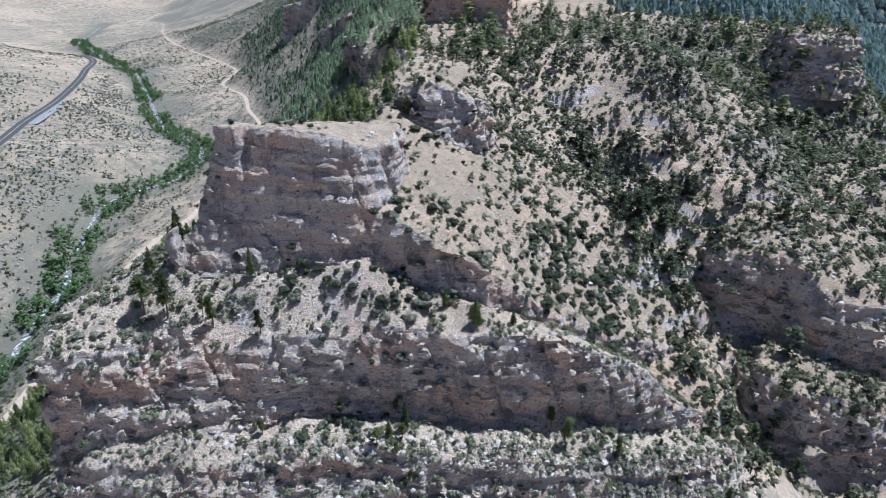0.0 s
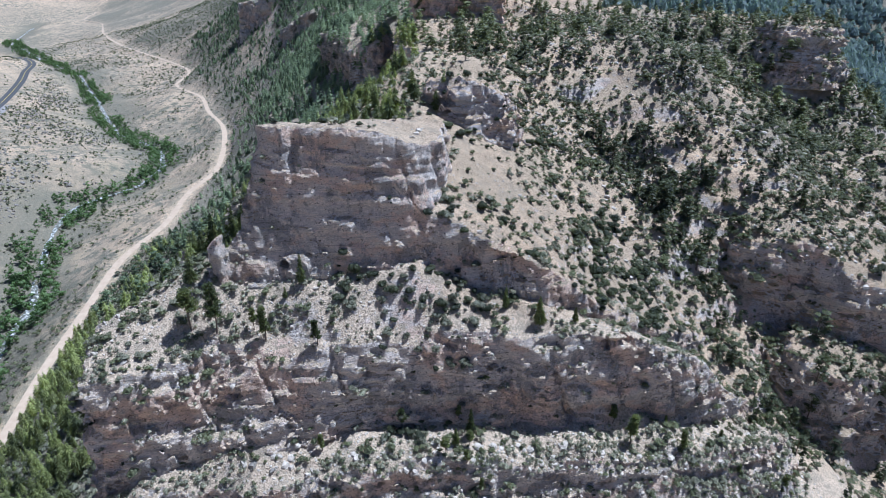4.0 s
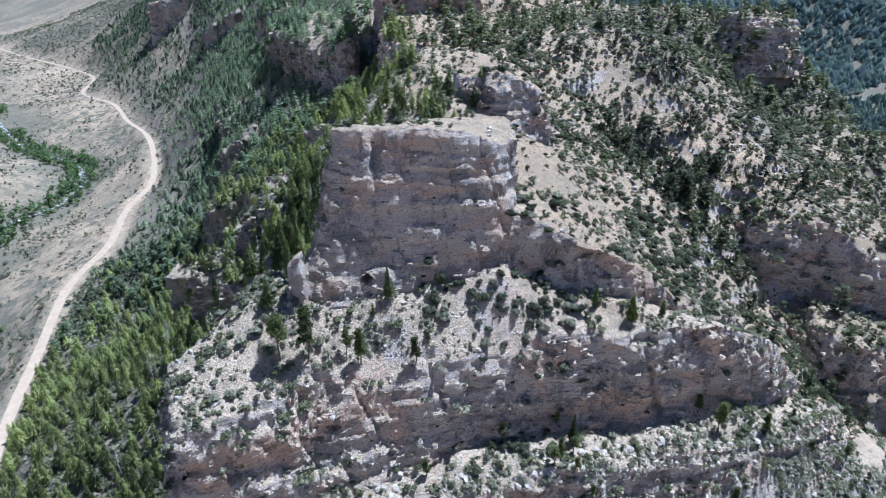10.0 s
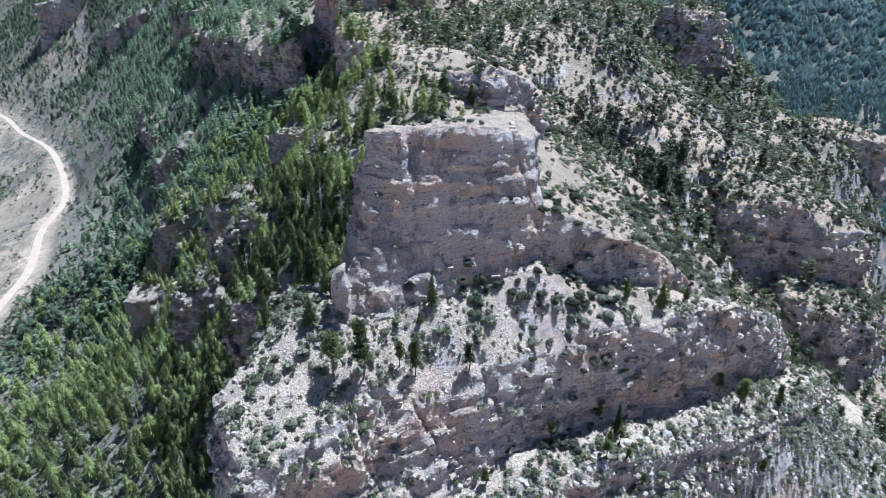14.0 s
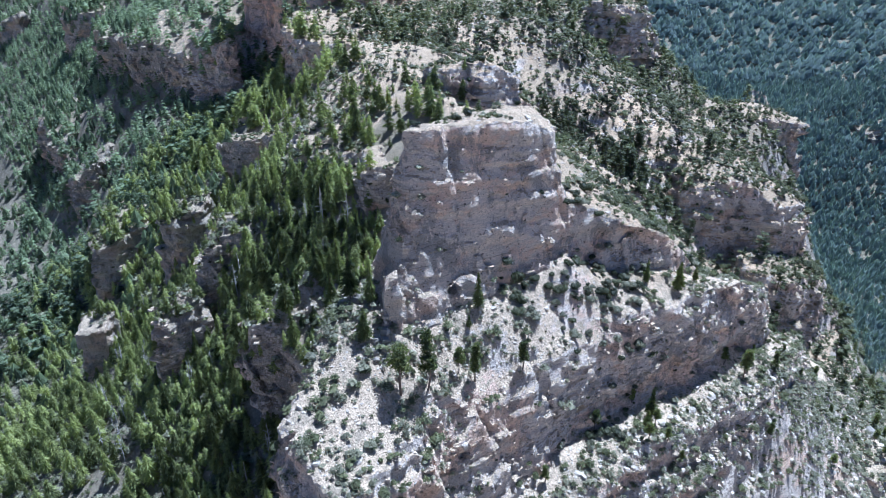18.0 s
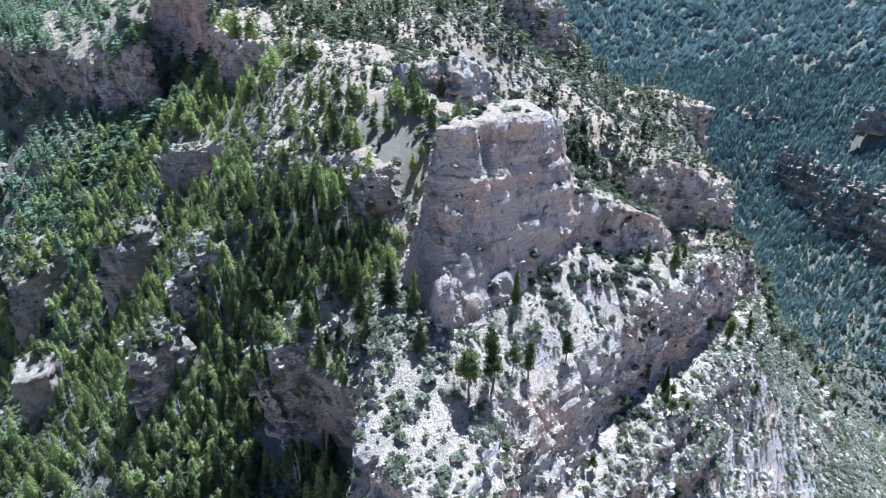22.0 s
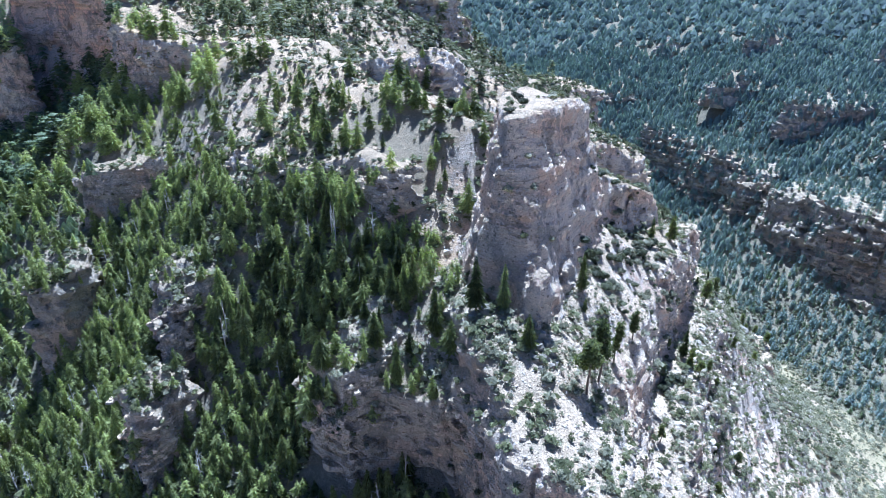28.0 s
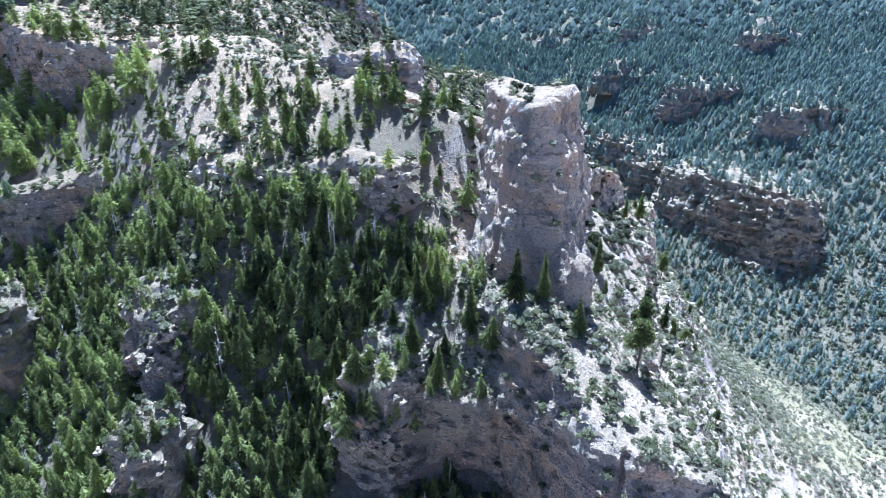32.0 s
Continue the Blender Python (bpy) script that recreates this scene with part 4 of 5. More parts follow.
# ---------------------------------------------------------------- roads and water
def ribbon(line, width, lift, step=6.0, wave=0.0, seed=0):
    p = np.array(line, float)
    seg = np.hypot(*(p[1:, :2] - p[:-1, :2]).T)
    at = np.concatenate([[0], np.cumsum(seg)])
    s = np.arange(0, at[-1], step)
    c = np.stack([np.interp(s, at, p[:, q]) for q in range(3)], 1)
    for _ in range(8):
        c[1:-1] = (c[:-2] + 2 * c[1:-1] + c[2:]) / 4
    t = np.gradient(c[:, :2], axis=0)
    t /= np.linalg.norm(t, axis=1)[:, None]
    side = np.stack([-t[:, 1], t[:, 0]], 1)
    across = np.linspace(-0.5, 0.5, 5)
    rows = []
    for a in across:
        w = width * (1 + wave * noise2(s / 23 + 9 * (a > 0), s * 0, seed))
        q = c[:, :2] + side * (a * w)[:, None]
        rows.append(np.column_stack([q, ground_at(q[:, 0], q[:, 1])]))
    rows = np.array(rows)
    z = np.maximum(rows[:, :, 2].max(0), c[:, 2] - 0.3)
    for _ in range(4):
        z[1:-1] = (z[:-2] + 2 * z[1:-1] + z[2:]) / 4
    rows[:, :, 2] = z + lift
    n = len(s)
    idx = np.arange(5 * n).reshape(5, n)
    q = np.stack([idx[:-1, :-1], idx[:-1, 1:], idx[1:, 1:], idx[1:, :-1]], -1).reshape(-1, 4)
    return rows.reshape(-1, 3), q[:, ::-1]


for name, line, width, lift, mat, label, wave in (("dirt_road", ROAD_LINE, 4.2, 0.15, M_DIRT, "pale dirt road winding along the valley", 0.15), ("highway", HIGHWAY_LINE, 11, 0.2, M_ASPHALT, "grey two-lane asphalt road on a bench", 0.0),
                                                  ("creek", CREEK, 4.5, 0.1, M_WATER, "shallow creek with white rapids", 0.5)):
    v, f = ribbon(line, width, lift, wave=wave, seed=len(name))
    tagged(new(name, mesh_from(name, v, f, mat, True, 4)), label, "road" if "creek" not in name else "water", kind="structure")
v, f = ribbon(curved([(-402, 590, 20), (-413, 630, 20), (-423, 665, 20), (-436, 702, 20)]), 10, 0.12, 3.0, 0.3, 3)
tagged(new("lay_by", mesh_from("lay_by", v, f, M_GRAVEL, True, 4)), "grey gravel lay-by beside the asphalt road", "road", kind="structure")
v, f = ribbon(HIGHWAY_LINE, 0.4, 0.42)
tagged(new("road_marking", mesh_from("road_marking", v, f, M_PAINT, True, 4)), "yellow centre line of the asphalt road", "road marking", kind="structure")


# ---------------------------------------------------------------- plants: templates of vertices and triangles
def ragged_cone(rng, low, high, radius, points, v, f):
    """A cone with a torn rim, added to the lists."""
    k, turn = len(v), rng.uniform(0, 6.28)
    v.append((rng.normal() * 0.01, rng.normal() * 0.01, high))
    for i in range(points):
        ang = turn + 2 * math.pi * (i + rng.uniform(-0.25, 0.25)) / points
        r = radius * (rng.uniform(0.95, 1.3) if i % 2 else rng.uniform(0.5, 0.75))
        v.append((r * math.cos(ang), r * math.sin(ang), low + rng.uniform(-0.03, 0.03) + 0.05 * (i % 2 == 0)))
    f.extend((k, k + 1 + i, k + 1 + (i + 1) % points) for i in range(points))


def tiered_fir_template(rng, tiers, points, width, bare=0.06):
    """A fir as ragged skirts of branches one above the other, leaning and lopsided as firs grow."""
    v, f = [], []
    lean = rng.normal(size=2) * 0.02
    for w in range(tiers):
        h = bare + (0.97 - bare) * (w + 0.6 * rng.random()) / tiers
        reach = width * min(1.15 * (1 - h) ** 0.85, 0.62 + 2.2 * (h - bare)) * rng.uniform(0.75, 1.2) + 0.012
        k, turn = len(v), rng.uniform(0, 6.28)
        cx, cy = lean * h + rng.normal(size=2) * reach * 0.12
        v.append((cx, cy, min(1.03, h + reach * rng.uniform(0.45, 0.8) + 0.02)))
        for i in range(points):
            ang = turn + 2 * math.pi * (i + rng.uniform(-0.3, 0.3)) / points
            r = reach * (rng.uniform(0.8, 1.25) if i % 2 else rng.uniform(0.3, 0.55))
            v.append((cx + r * math.cos(ang), cy + r * math.sin(ang), h + rng.uniform(-0.025, 0.02) + (0.0 if i % 2 else 0.035)))
        f.extend((k, k + 1 + i, k + 1 + (i + 1) % points) for i in range(points))
    return np.array(v), np.array(f)


def far_fir_template(rng, whorls, arms, width):
    """A cheap fir for far woods: torn cones one above the other."""
    v, f = [], []
    for w in range(whorls):
        low = 0.04 + 0.8 * w / whorls
        ragged_cone(rng, low, min(1.0, low + 1.25 / whorls + 0.12), width * (1 - 0.92 * low) ** 0.8, arms, v, f)
    return np.array(v), np.array(f)


LUMP = np.array([(1, 0, 0), (0, 1, 0), (-1, 0, 0), (0, -1, 0), (0, 0, 1), (0, 0, -1)], float)
LUMP_FACES = [(0, 1, 4), (1, 2, 4), (2, 3, 4), (3, 0, 4), (1, 0, 5), (2, 1, 5), (3, 2, 5), (0, 3, 5)]


def split_lump():
    v, f, mid = [tuple(p) for p in LUMP], [], {}

    def half(a, b):
        key = (min(a, b), max(a, b))
        if key not in mid:
            q = (LUMP[a] + LUMP[b]) / 2
            mid[key] = len(v)
            v.append(tuple(q / np.linalg.norm(q)))
        return mid[key]
    for a, b, c in LUMP_FACES:
        p, q, r = half(a, b), half(b, c), half(c, a)
        f += [(a, p, r), (p, b, q), (r, q, c), (p, q, r)]
    return np.array(v), f


FINE_LUMP, FINE_FACES = split_lump()


def clump(rng, centre, size, leaves, leaf, core_size=0.72, fine=False):
    """A dense lump of foliage with many loose sprigs on its outside."""
    turn = rng.uniform(0, 1.57)
    c, s = math.cos(turn), math.sin(turn)
    base, tris = (FINE_LUMP, FINE_FACES) if fine else (LUMP, LUMP_FACES)
    core = base * rng.uniform(0.75, 1.05, (len(base), 1)) + rng.normal(size=base.shape) * 0.08
    core = np.column_stack([core[:, 0] * c - core[:, 1] * s, core[:, 0] * s + core[:, 1] * c, core[:, 2]]) * np.array(size) * core_size
    v, f = [p + np.array(centre) for p in core], list(tris)
    for _ in range(leaves):
        d = rng.normal(size=3)
        d /= np.linalg.norm(d)
        p = np.array(centre) + d * np.array(size) * rng.uniform(0.62, 1.12)
        a = rng.normal(size=3) + 0.6 * d
        a /= np.linalg.norm(a)
        b = np.cross(a, rng.normal(size=3))
        b /= np.linalg.norm(b)
        k = len(v)
        v += [p + leaf * 1.3 * a, p - leaf * (0.6 * a - 0.6 * b), p - leaf * (0.6 * a + 0.6 * b)]
        f.append((k, k + 1, k + 2))
    return v, f


def pine_template(rng, clumps, leaves, bare=0.35, width=0.24, leaf=0.045):
    """A unit-high open pine crown: needle clumps on bent limbs."""
    v, f = [], []
    for c in range(clumps):
        h = bare + (0.96 - bare) * (c + 0.5 * rng.random()) / clumps
        r = width * (1 - 0.75 * ((h - bare) / (1 - bare)) ** 1.6) * rng.uniform(0.3, 1.0)
        ang = rng.uniform(0, 6.28)
        s = rng.uniform(0.06, 0.11) * (1.3 if clumps < 15 else 1.0) * (width / 0.2) ** 0.6
        vv, ff = clump(rng, (r * math.cos(ang), r * math.sin(ang), h), (s * 1.25, s * 1.25, s * 0.7), leaves, leaf)
        k = len(v)
        v += vv
        f += [tuple(q + k for q in t) for t in ff]
    return np.array(v), np.array(f)


def shrub_template(rng, clumps, leaves, leaf=0.16):
    v, f = [], []
    for c in range(clumps):
        ang, r = rng.uniform(0, 6.28), rng.uniform(0, 0.34) * (clumps > 1)
        s = rng.uniform(0.2, 0.34) + 0.14 * (clumps == 1)
        vv, ff = clump(rng, (r * math.cos(ang), r * math.sin(ang), 0.28 + 0.2 * rng.random()), (s, s, s * 0.85), leaves, leaf, 0.8, leaves > 50)
        k = len(v)
        v += vv
        f += [tuple(q + k for q in t) for t in ff]
    return np.array(v), np.array(f)


def trunk_template(rng, sides, lean=0.02, girth=0.018, limbs=0, top=0.95):
    """A tapered, slightly bent unit-high stem, with limbs."""
    v, f = [], []

    def limb(p0, p1, r0, r1, bend):
        rings = 4
        ax = p1 - p0
        u = np.cross(ax, (0.3, 0.5, 0.8))
        u /= np.linalg.norm(u)
        w = np.cross(ax, u)
        w /= np.linalg.norm(w)
        k = len(v)
        for i in range(rings):
            s = i / (rings - 1)
            c = p0 + ax * s + bend * math.sin(math.pi * s)
            r = r0 + (r1 - r0) * s
            for j in range(sides):
                a = 2 * math.pi * j / sides
                v.append(c + r * (math.cos(a) * u + math.sin(a) * w))
        for i in range(rings - 1):
            for j in range(sides):
                a, b = k + i * sides + j, k + i * sides + (j + 1) % sides
                f.extend([(a, b, b + sides), (a, b + sides, a + sides)])
    tip = np.array([rng.uniform(-lean, lean), rng.uniform(-lean, lean), top])
    limb(np.array([0, 0, -0.06]), tip, girth, girth * 0.2, rng.normal(size=3) * lean * 0.6)
    for q in range(limbs):
        h = rng.uniform(0.3, 0.88)
        ang, r = rng.uniform(0, 6.28), rng.uniform(0.08, 0.2) * (1.15 - h)
        limb(tip * h, tip * h + np.array([r * math.cos(ang), r * math.sin(ang), rng.uniform(-0.02, 0.07)]), girth * 0.35, girth * 0.1, np.array([0, 0, 0.01]))
    return np.array(v), np.array(f)


def stone_template(rng, rings=1):
    """A broken lump of stone: uneven rings, chipped and tilted."""
    v, sides = [], 6
    grow = rng.uniform(0.8, 1.25, sides)
    for h, r in ((-0.15, 0.9), (0.18, 1.0), (0.42, 0.72)):
        for i in range(sides):
            ang = 2 * math.pi * (i + rng.uniform(-0.3, 0.3)) / sides
            q = 0.52 * r * grow[i] * rng.uniform(0.82, 1.12)
            v.append((q * math.cos(ang), 0.8 * q * math.sin(ang), h + rng.normal() * 0.06))
    v.append((rng.normal() * 0.12, rng.normal() * 0.1, 0.5 + rng.normal() * 0.05))
    f = []
    for k in (0, sides):
        f += [(k + i, k + (i + 1) % sides, k + sides + (i + 1) % sides) for i in range(sides)] + [(k + i, k + sides + (i + 1) % sides, k + sides + i) for i in range(sides)]
    f += [(2 * sides + i, 2 * sides + (i + 1) % sides, 3 * sides) for i in range(sides)]
    v = np.array(v)
    v[:, 2] += 0.25 * rng.normal() * v[:, 0] + 0.25 * rng.normal() * v[:, 1]
    return v, np.array(f)


def scatter_mesh(name, templates, pick, pos, size, turn, mat, stretch=None, smooth_shade=False):
    """Many turned and scaled copies of the templates as one mesh."""
    V, F, base, tones = [], [], 0, []
    tone = rng.random(len(pos)) * 0.55
    for q, (tv, tf) in enumerate(templates):
        sel = np.nonzero(pick == q)[0]
        if not len(sel):
            continue
        c, s = np.cos(turn[sel])[:, None], np.sin(turn[sel])[:, None]
        w = size[sel][:, None] * (stretch[sel][:, None] if stretch is not None else 1)
        x, y = tv[None, :, 0] * w, tv[None, :, 1] * w
        v = np.stack([x * c - y * s, x * s + y * c, tv[None, :, 2] * size[sel][:, None]], -1) + pos[sel][:, None, :]
        V.append(v.reshape(-1, 3))
        F.append((tf[None] + (np.arange(len(sel)) * len(tv))[:, None, None] + base).reshape(-1, 3))
        base += len(sel) * len(tv)
        tones.append(np.repeat(tone[sel], len(tv)))
    me = mesh_from(name, np.concatenate(V), np.concatenate(F), mat, smooth_shade, 3)
    me.attributes.new("tone", "FLOAT", "POINT").data.foreach_set("value", np.concatenate(tones).astype(np.float32))
    return me


rng = np.random.default_rng(7)


# ---------------------------------------------------------------- where plants grow
def candidates(n, x0, x1, y0, y1):
    return rng.uniform(x0, x1, n), rng.uniform(y0, y1, n)


def clear_of_ways(x, y):
    r, _ = line_distance(x, y, DIRT_ROAD)
    h, _ = line_distance(x, y, HIGHWAY)
    c, _ = line_distance(x, y, CREEK)
    return (r > 4) & (h > 10) & (c > 2.5)


def fir_density(x, y):
    """Share of the ground under conifers."""
    west = smooth(-43, -52, x) * (0.65 + 0.35 * smooth(-148, -118, x)) * smooth(-172, -162, x) * smooth(122, 140, y)
    back = smooth(-50, -38, x) * smooth(-5, -25, x) * smooth(146, 156, y) * (0.5 + 0.5 * smooth(210, 240, y))
    hill = smooth(20, 60, x) * smooth(145, 180, y) * 0.15 + smooth(210, 240, y) * smooth(-15, 0, x) * 0.12
    ravine, _ = line_distance(x, y, RAVINE)
    hill = np.maximum(hill, 0.75 * smooth(16, 6, ravine))
    back = back + 0.4 * smooth(-18, -12, x) * smooth(30, 20, x) * smooth(248, 256, y)
    east = smooth(215, 260, x)
    d = np.maximum.reduce([west, back, hill, east]) * smooth(0.8, 1.5, np.hypot((x + 8) / 9, (y - 199) / 13))
    d = d * (0.2 + 0.25 * (x < -60) + 0.5 * (x > 215) + (0.8 - 0.25 * (x < -60) - 0.5 * (x > 215)) * smooth(-0.35, 0.3, fbm2(x, y, 38, 3, 91)))
    far_bank = 0.9 * smooth(0, 14, 0.9 * x - 105 - y) * (x > 85)
    return np.where((y < 150) & (x > -60) & (x < 200), np.maximum(0.12 * (x > 60), far_bank), np.maximum(d, far_bank))


def plant(n, box, density, steepest, low_size, high_size, kind=1):
    x, y = candidates(n, *box)
    keep = (rng.random(n) < density(x, y)) & clear_of_ways(x, y)
    x, y = x[keep], y[keep]
    h, steep, rock = stand_at(x, y)
    ok = (steep < steepest) & (rng.random(len(x)) < rock[kind])
    x, y, h = x[ok], y[ok], h[ok]
    return np.column_stack([x, y, h - 0.15]), low_size + (high_size - low_size) * rng.random(len(x)) ** 1.5, rng.uniform(0, 6.28, len(x))


firs = [tiered_fir_template(rng, 17, 18, w) for w in (0.17, 0.20, 0.15, 0.19)]
firs_mid = [tiered_fir_template(rng, 14, 14, w) for w in (0.17, 0.20, 0.23)]
firs_bank = [tiered_fir_template(rng, 6, 8, w) for w in (0.20, 0.24, 0.28)]
firs_fine = [tiered_fir_template(rng, 26, 26, w) for w in (0.16, 0.19, 0.22)]
firs_far = [far_fir_template(rng, 3, 7, w) for w in (0.26, 0.30, 0.34)]
pines_fine = [pine_template(rng, 24, 80, bare=b, width=w, leaf=0.022) for b, w in ((0.46, 0.19), (0.36, 0.14), (0.30, 0.12))]
pines_mid = [pine_template(rng, 12, 16, bare=0.16, width=w, leaf=0.034) for w in (0.17, 0.2, 0.24, 0.17, 0.22)]
shrubs_fine = [shrub_template(rng, 6, 90, 0.036) for _ in range(4)]
shrubs = [shrub_template(rng, 3, 20, 0.062) for _ in range(4)]
ledge_shrubs = [shrub_template(rng, 1, 34, 0.062) for _ in range(4)]
firs_lean = [tiered_fir_template(rng, 10, 10, w) for w in (0.18, 0.22, 0.26)]
tufts = [shrub_template(rng, 1, 13, 0.10) for _ in range(4)]
stones = [stone_template(rng) for _ in range(5)]
fir_trunks = [trunk_template(rng, 6) for _ in range(2)]
pine_trunks = [trunk_template(rng, 7, 0.05, 0.022, 8) for _ in range(3)]
snags = [trunk_template(rng, 5, 0.03, 0.016, 14) for _ in range(3)]


def tree_kind(name, label, category, crown, trunk, mat):
    root = new(name)
    tagged(root, label, category)
    if crown is not None:
        part("crown", mesh_from("crown", *crown, mat, False), root)
    part("trunk", mesh_from("trunk", *trunk, M_BARK if crown is not None else M_DEADWOOD, True), root)
    return root


def stand(kind, used, pos, size, turn, group, wide=1.0):
    m = Matrix.Translation(pos) @ Matrix.Rotation(turn, 4, "Z") @ Matrix.Diagonal((size * wide, size * wide, size, 1))
    if kind in used:
        ob = copy_thing(kind, Matrix())
    else:
        ob = kind
        used.add(kind)
    ob.matrix_basis = m
    ob["group"] = group
    return ob


USED = set()
# conifers on the near slopes: the nearest are things of their own
pos, size, turn = plant(23000, (-168, 215, 100, 335), lambda x, y: 0.74 * fir_density(x, y), 3.0, 2.8, 9.5, 0)
near = np.argsort(np.hypot(pos[:, 0] + 75, pos[:, 1] - 165))
own, rest, beyond = near[:290], near[290:1500], near[1500:]
fir_kinds = [tree_kind("fir_tree", "slender dark green fir on the canyon slope", "tree", c, fir_trunks[i % 2], M_FIR) for i, c in enumerate(firs_fine)]
for i in own:
    stand(fir_kinds[i % 3], USED, pos[i], size[i], turn[i], "firs on the slope", rng.uniform(0.95, 1.35))
tagged(new("fir_forest", scatter_mesh("fir_forest", firs, rng.integers(0, 4, len(rest)), pos[rest], size[rest], turn[rest], M_FIR, rng.uniform(1.0, 1.5, len(rest)))), "stand of dark green firs on the slopes", "forest", kind="stuff")

east = pos[beyond, 0] > -12
size[beyond] = np.where(east, 1.1 * size[beyond] * np.where(rng.random(len(beyond)) < 0.45, 0.0, 1.0), size[beyond])
beyond, east = beyond[size[beyond] > 0], east[size[beyond] > 0]
west_far = beyond[~east][900:]
for name, sel, kinds, mat in (("slope_woods", west_far[::2], firs_lean, M_FIR), ("slope_pines", west_far[1::2], pines_mid[:3], M_FLANK)):
    tagged(new(name, scatter_mesh(name, kinds, rng.integers(0, 3, len(sel)), pos[sel], size[sel], turn[sel], mat, rng.uniform(1.2, 1.8, len(sel)))), "conifers thinning out on the lower slope", "forest", kind="stuff")
east_pines = beyond[east]
east_pines = east_pines[np.argsort(np.hypot(pos[east_pines, 0] - 60, pos[east_pines, 1] - 170))]
own_pines = east_pines[:200]
hill_pines = [tree_kind("pine_tree", "dark olive pine on the stony slope", "tree", c, fir_trunks[i % 2], M_PINE) for i, c in enumerate(pines_mid)]
for i in own_pines:
    stand(hill_pines[i % 5], USED, pos[i], size[i], turn[i], "pines on the slope", rng.uniform(0.95, 1.3))
beyond, east = np.concatenate([beyond[~east][:900], beyond[east]]), np.arange(min(900, (~east).sum()) + east.sum()) >= min(900, (~east).sum())
for name, sel, kinds, mat, label in (("hillside_firs", beyond[~east], firs_mid, M_FIR, "open woods of dark firs on stony slopes"), ("hillside_pines", east_pines[200:], firs_lean + pines_mid, M_PINE, "scattered olive-green pines on a stony slope")):
    tagged(new(name, scatter_mesh(name, kinds, rng.integers(0, len(kinds), len(sel)), pos[sel], size[sel], turn[sel], mat, rng.uniform(1.1, 1.7, len(sel)))), label, "forest", kind="stuff")

pos, size, turn = plant(4200, (-100, -44, 140, 245), lambda x, y: 0.35 + 0.55 * smooth(-0.3, 0.2, fbm2(x, y, 16, 3, 61)), 4.5, 2.2, 6.5, 0)
tagged(new("gully_firs", scatter_mesh("gully_firs", firs_lean, rng.integers(0, 3, len(pos)), pos, size, turn, M_FIR, rng.uniform(1.0, 1.5, len(pos)))), "young green firs crowding the gullies", "forest", kind="stuff")

# far woods
fp, fs, ft = [], [], []
for n, box in ((40000, (90, 520, -70, 500)), (13000, (-200, 40, 335, 950)), (8000, (120, 300, 335, 700)), (4000, (-700, 600, 900, 2200))):
    p, s, t = plant(n, box, lambda x, y: np.maximum(fir_density(x, y), 0.5 * (y > 330)) * (0.7 + 0.3 * (x > 215)) * (x > -160 - 0.15 * np.clip(y - 500, 0, None)) * np.where((y > 335) & (x < 40), 0.25 + 1.5 * smooth(-150, -105, x), 1.0) * ((x > 205) | (y > 335) | (0.9 * x - 100 > y)), 6.0, 4.0, 8.0)
    s = s * np.where(p[:, 0] < 60, 1.1, 1.0)
    fp.append(p), fs.append(s), ft.append(t)
fp, fs, ft = np.concatenate(fp), np.concatenate(fs), np.concatenate(ft)
bank = (fp[:, 0] + rng.uniform(-90, 60, len(fp)) < 330) & (fp[:, 1] + rng.uniform(-60, 60, len(fp)) < 175) & (fp[:, 0] > 60)
for name, sel, mat in (("bank_firs", bank & (fs < 5.2), M_FLANK), ("bank_spruces", bank & (fs >= 5.2), M_HAZY_NEEDLES)):
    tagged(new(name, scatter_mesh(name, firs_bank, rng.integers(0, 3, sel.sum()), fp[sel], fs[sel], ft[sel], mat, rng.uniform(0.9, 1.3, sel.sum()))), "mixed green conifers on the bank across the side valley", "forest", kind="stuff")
on_flank = (fp[:, 0] < 60) & (fp[:, 1] < 1300)
tagged(new("flank_woods", scatter_mesh("flank_woods", firs_bank, rng.integers(0, 3, on_flank.sum()), fp[on_flank], fs[on_flank], ft[on_flank], M_FLANK, rng.uniform(1.0, 1.6, on_flank.sum()))), "conifers on the ledges of the west flank", "forest", kind="stuff")
fp, fs, ft = fp[~bank & ~on_flank], fs[~bank & ~on_flank], ft[~bank & ~on_flank]
tagged(new("far_woods", scatter_mesh("far_woods", firs_far, rng.integers(0, 3, len(fp)), fp, fs, ft, M_HAZY_NEEDLES, rng.uniform(1.15, 1.8, len(fp)))), "dense conifer woods on the far canyon side", "forest", kind="stuff")


pos, size, turn = plant(16000, (-330, -45, 250, 1100), lambda x, y: 0.85 * flank(x, y) * smooth(5, 90, east_of(DIRT_ROAD, x, y)), 3.5, 2.5, 7.5)
tagged(new("valley_woods", scatter_mesh("valley_woods", firs_far, rng.integers(0, 3, len(pos)), pos, size, turn, M_FLANK, rng.uniform(1.0, 1.6, len(pos)))), "small conifers and scrub on the slope above the dirt road", "forest", kind="stuff")

distant = [far_fir_template(rng, 2, 6, 0.42)]
pos, size, turn = plant(34000, (200, 1000, -250, 1100), lambda x, y: 1.0 * ((x > 520) | (y > 520)) * (x > 250 - 0.2 * (y - 520)), 9, 6, 11)
tagged(new("distant_woods", scatter_mesh("distant_woods", distant, np.zeros(len(pos), int), pos, size, turn, M_HAZY_NEEDLES, rng.uniform(1.25, 1.9, len(pos)))), "distant conifer woods below the skyline", "forest", kind="stuff")


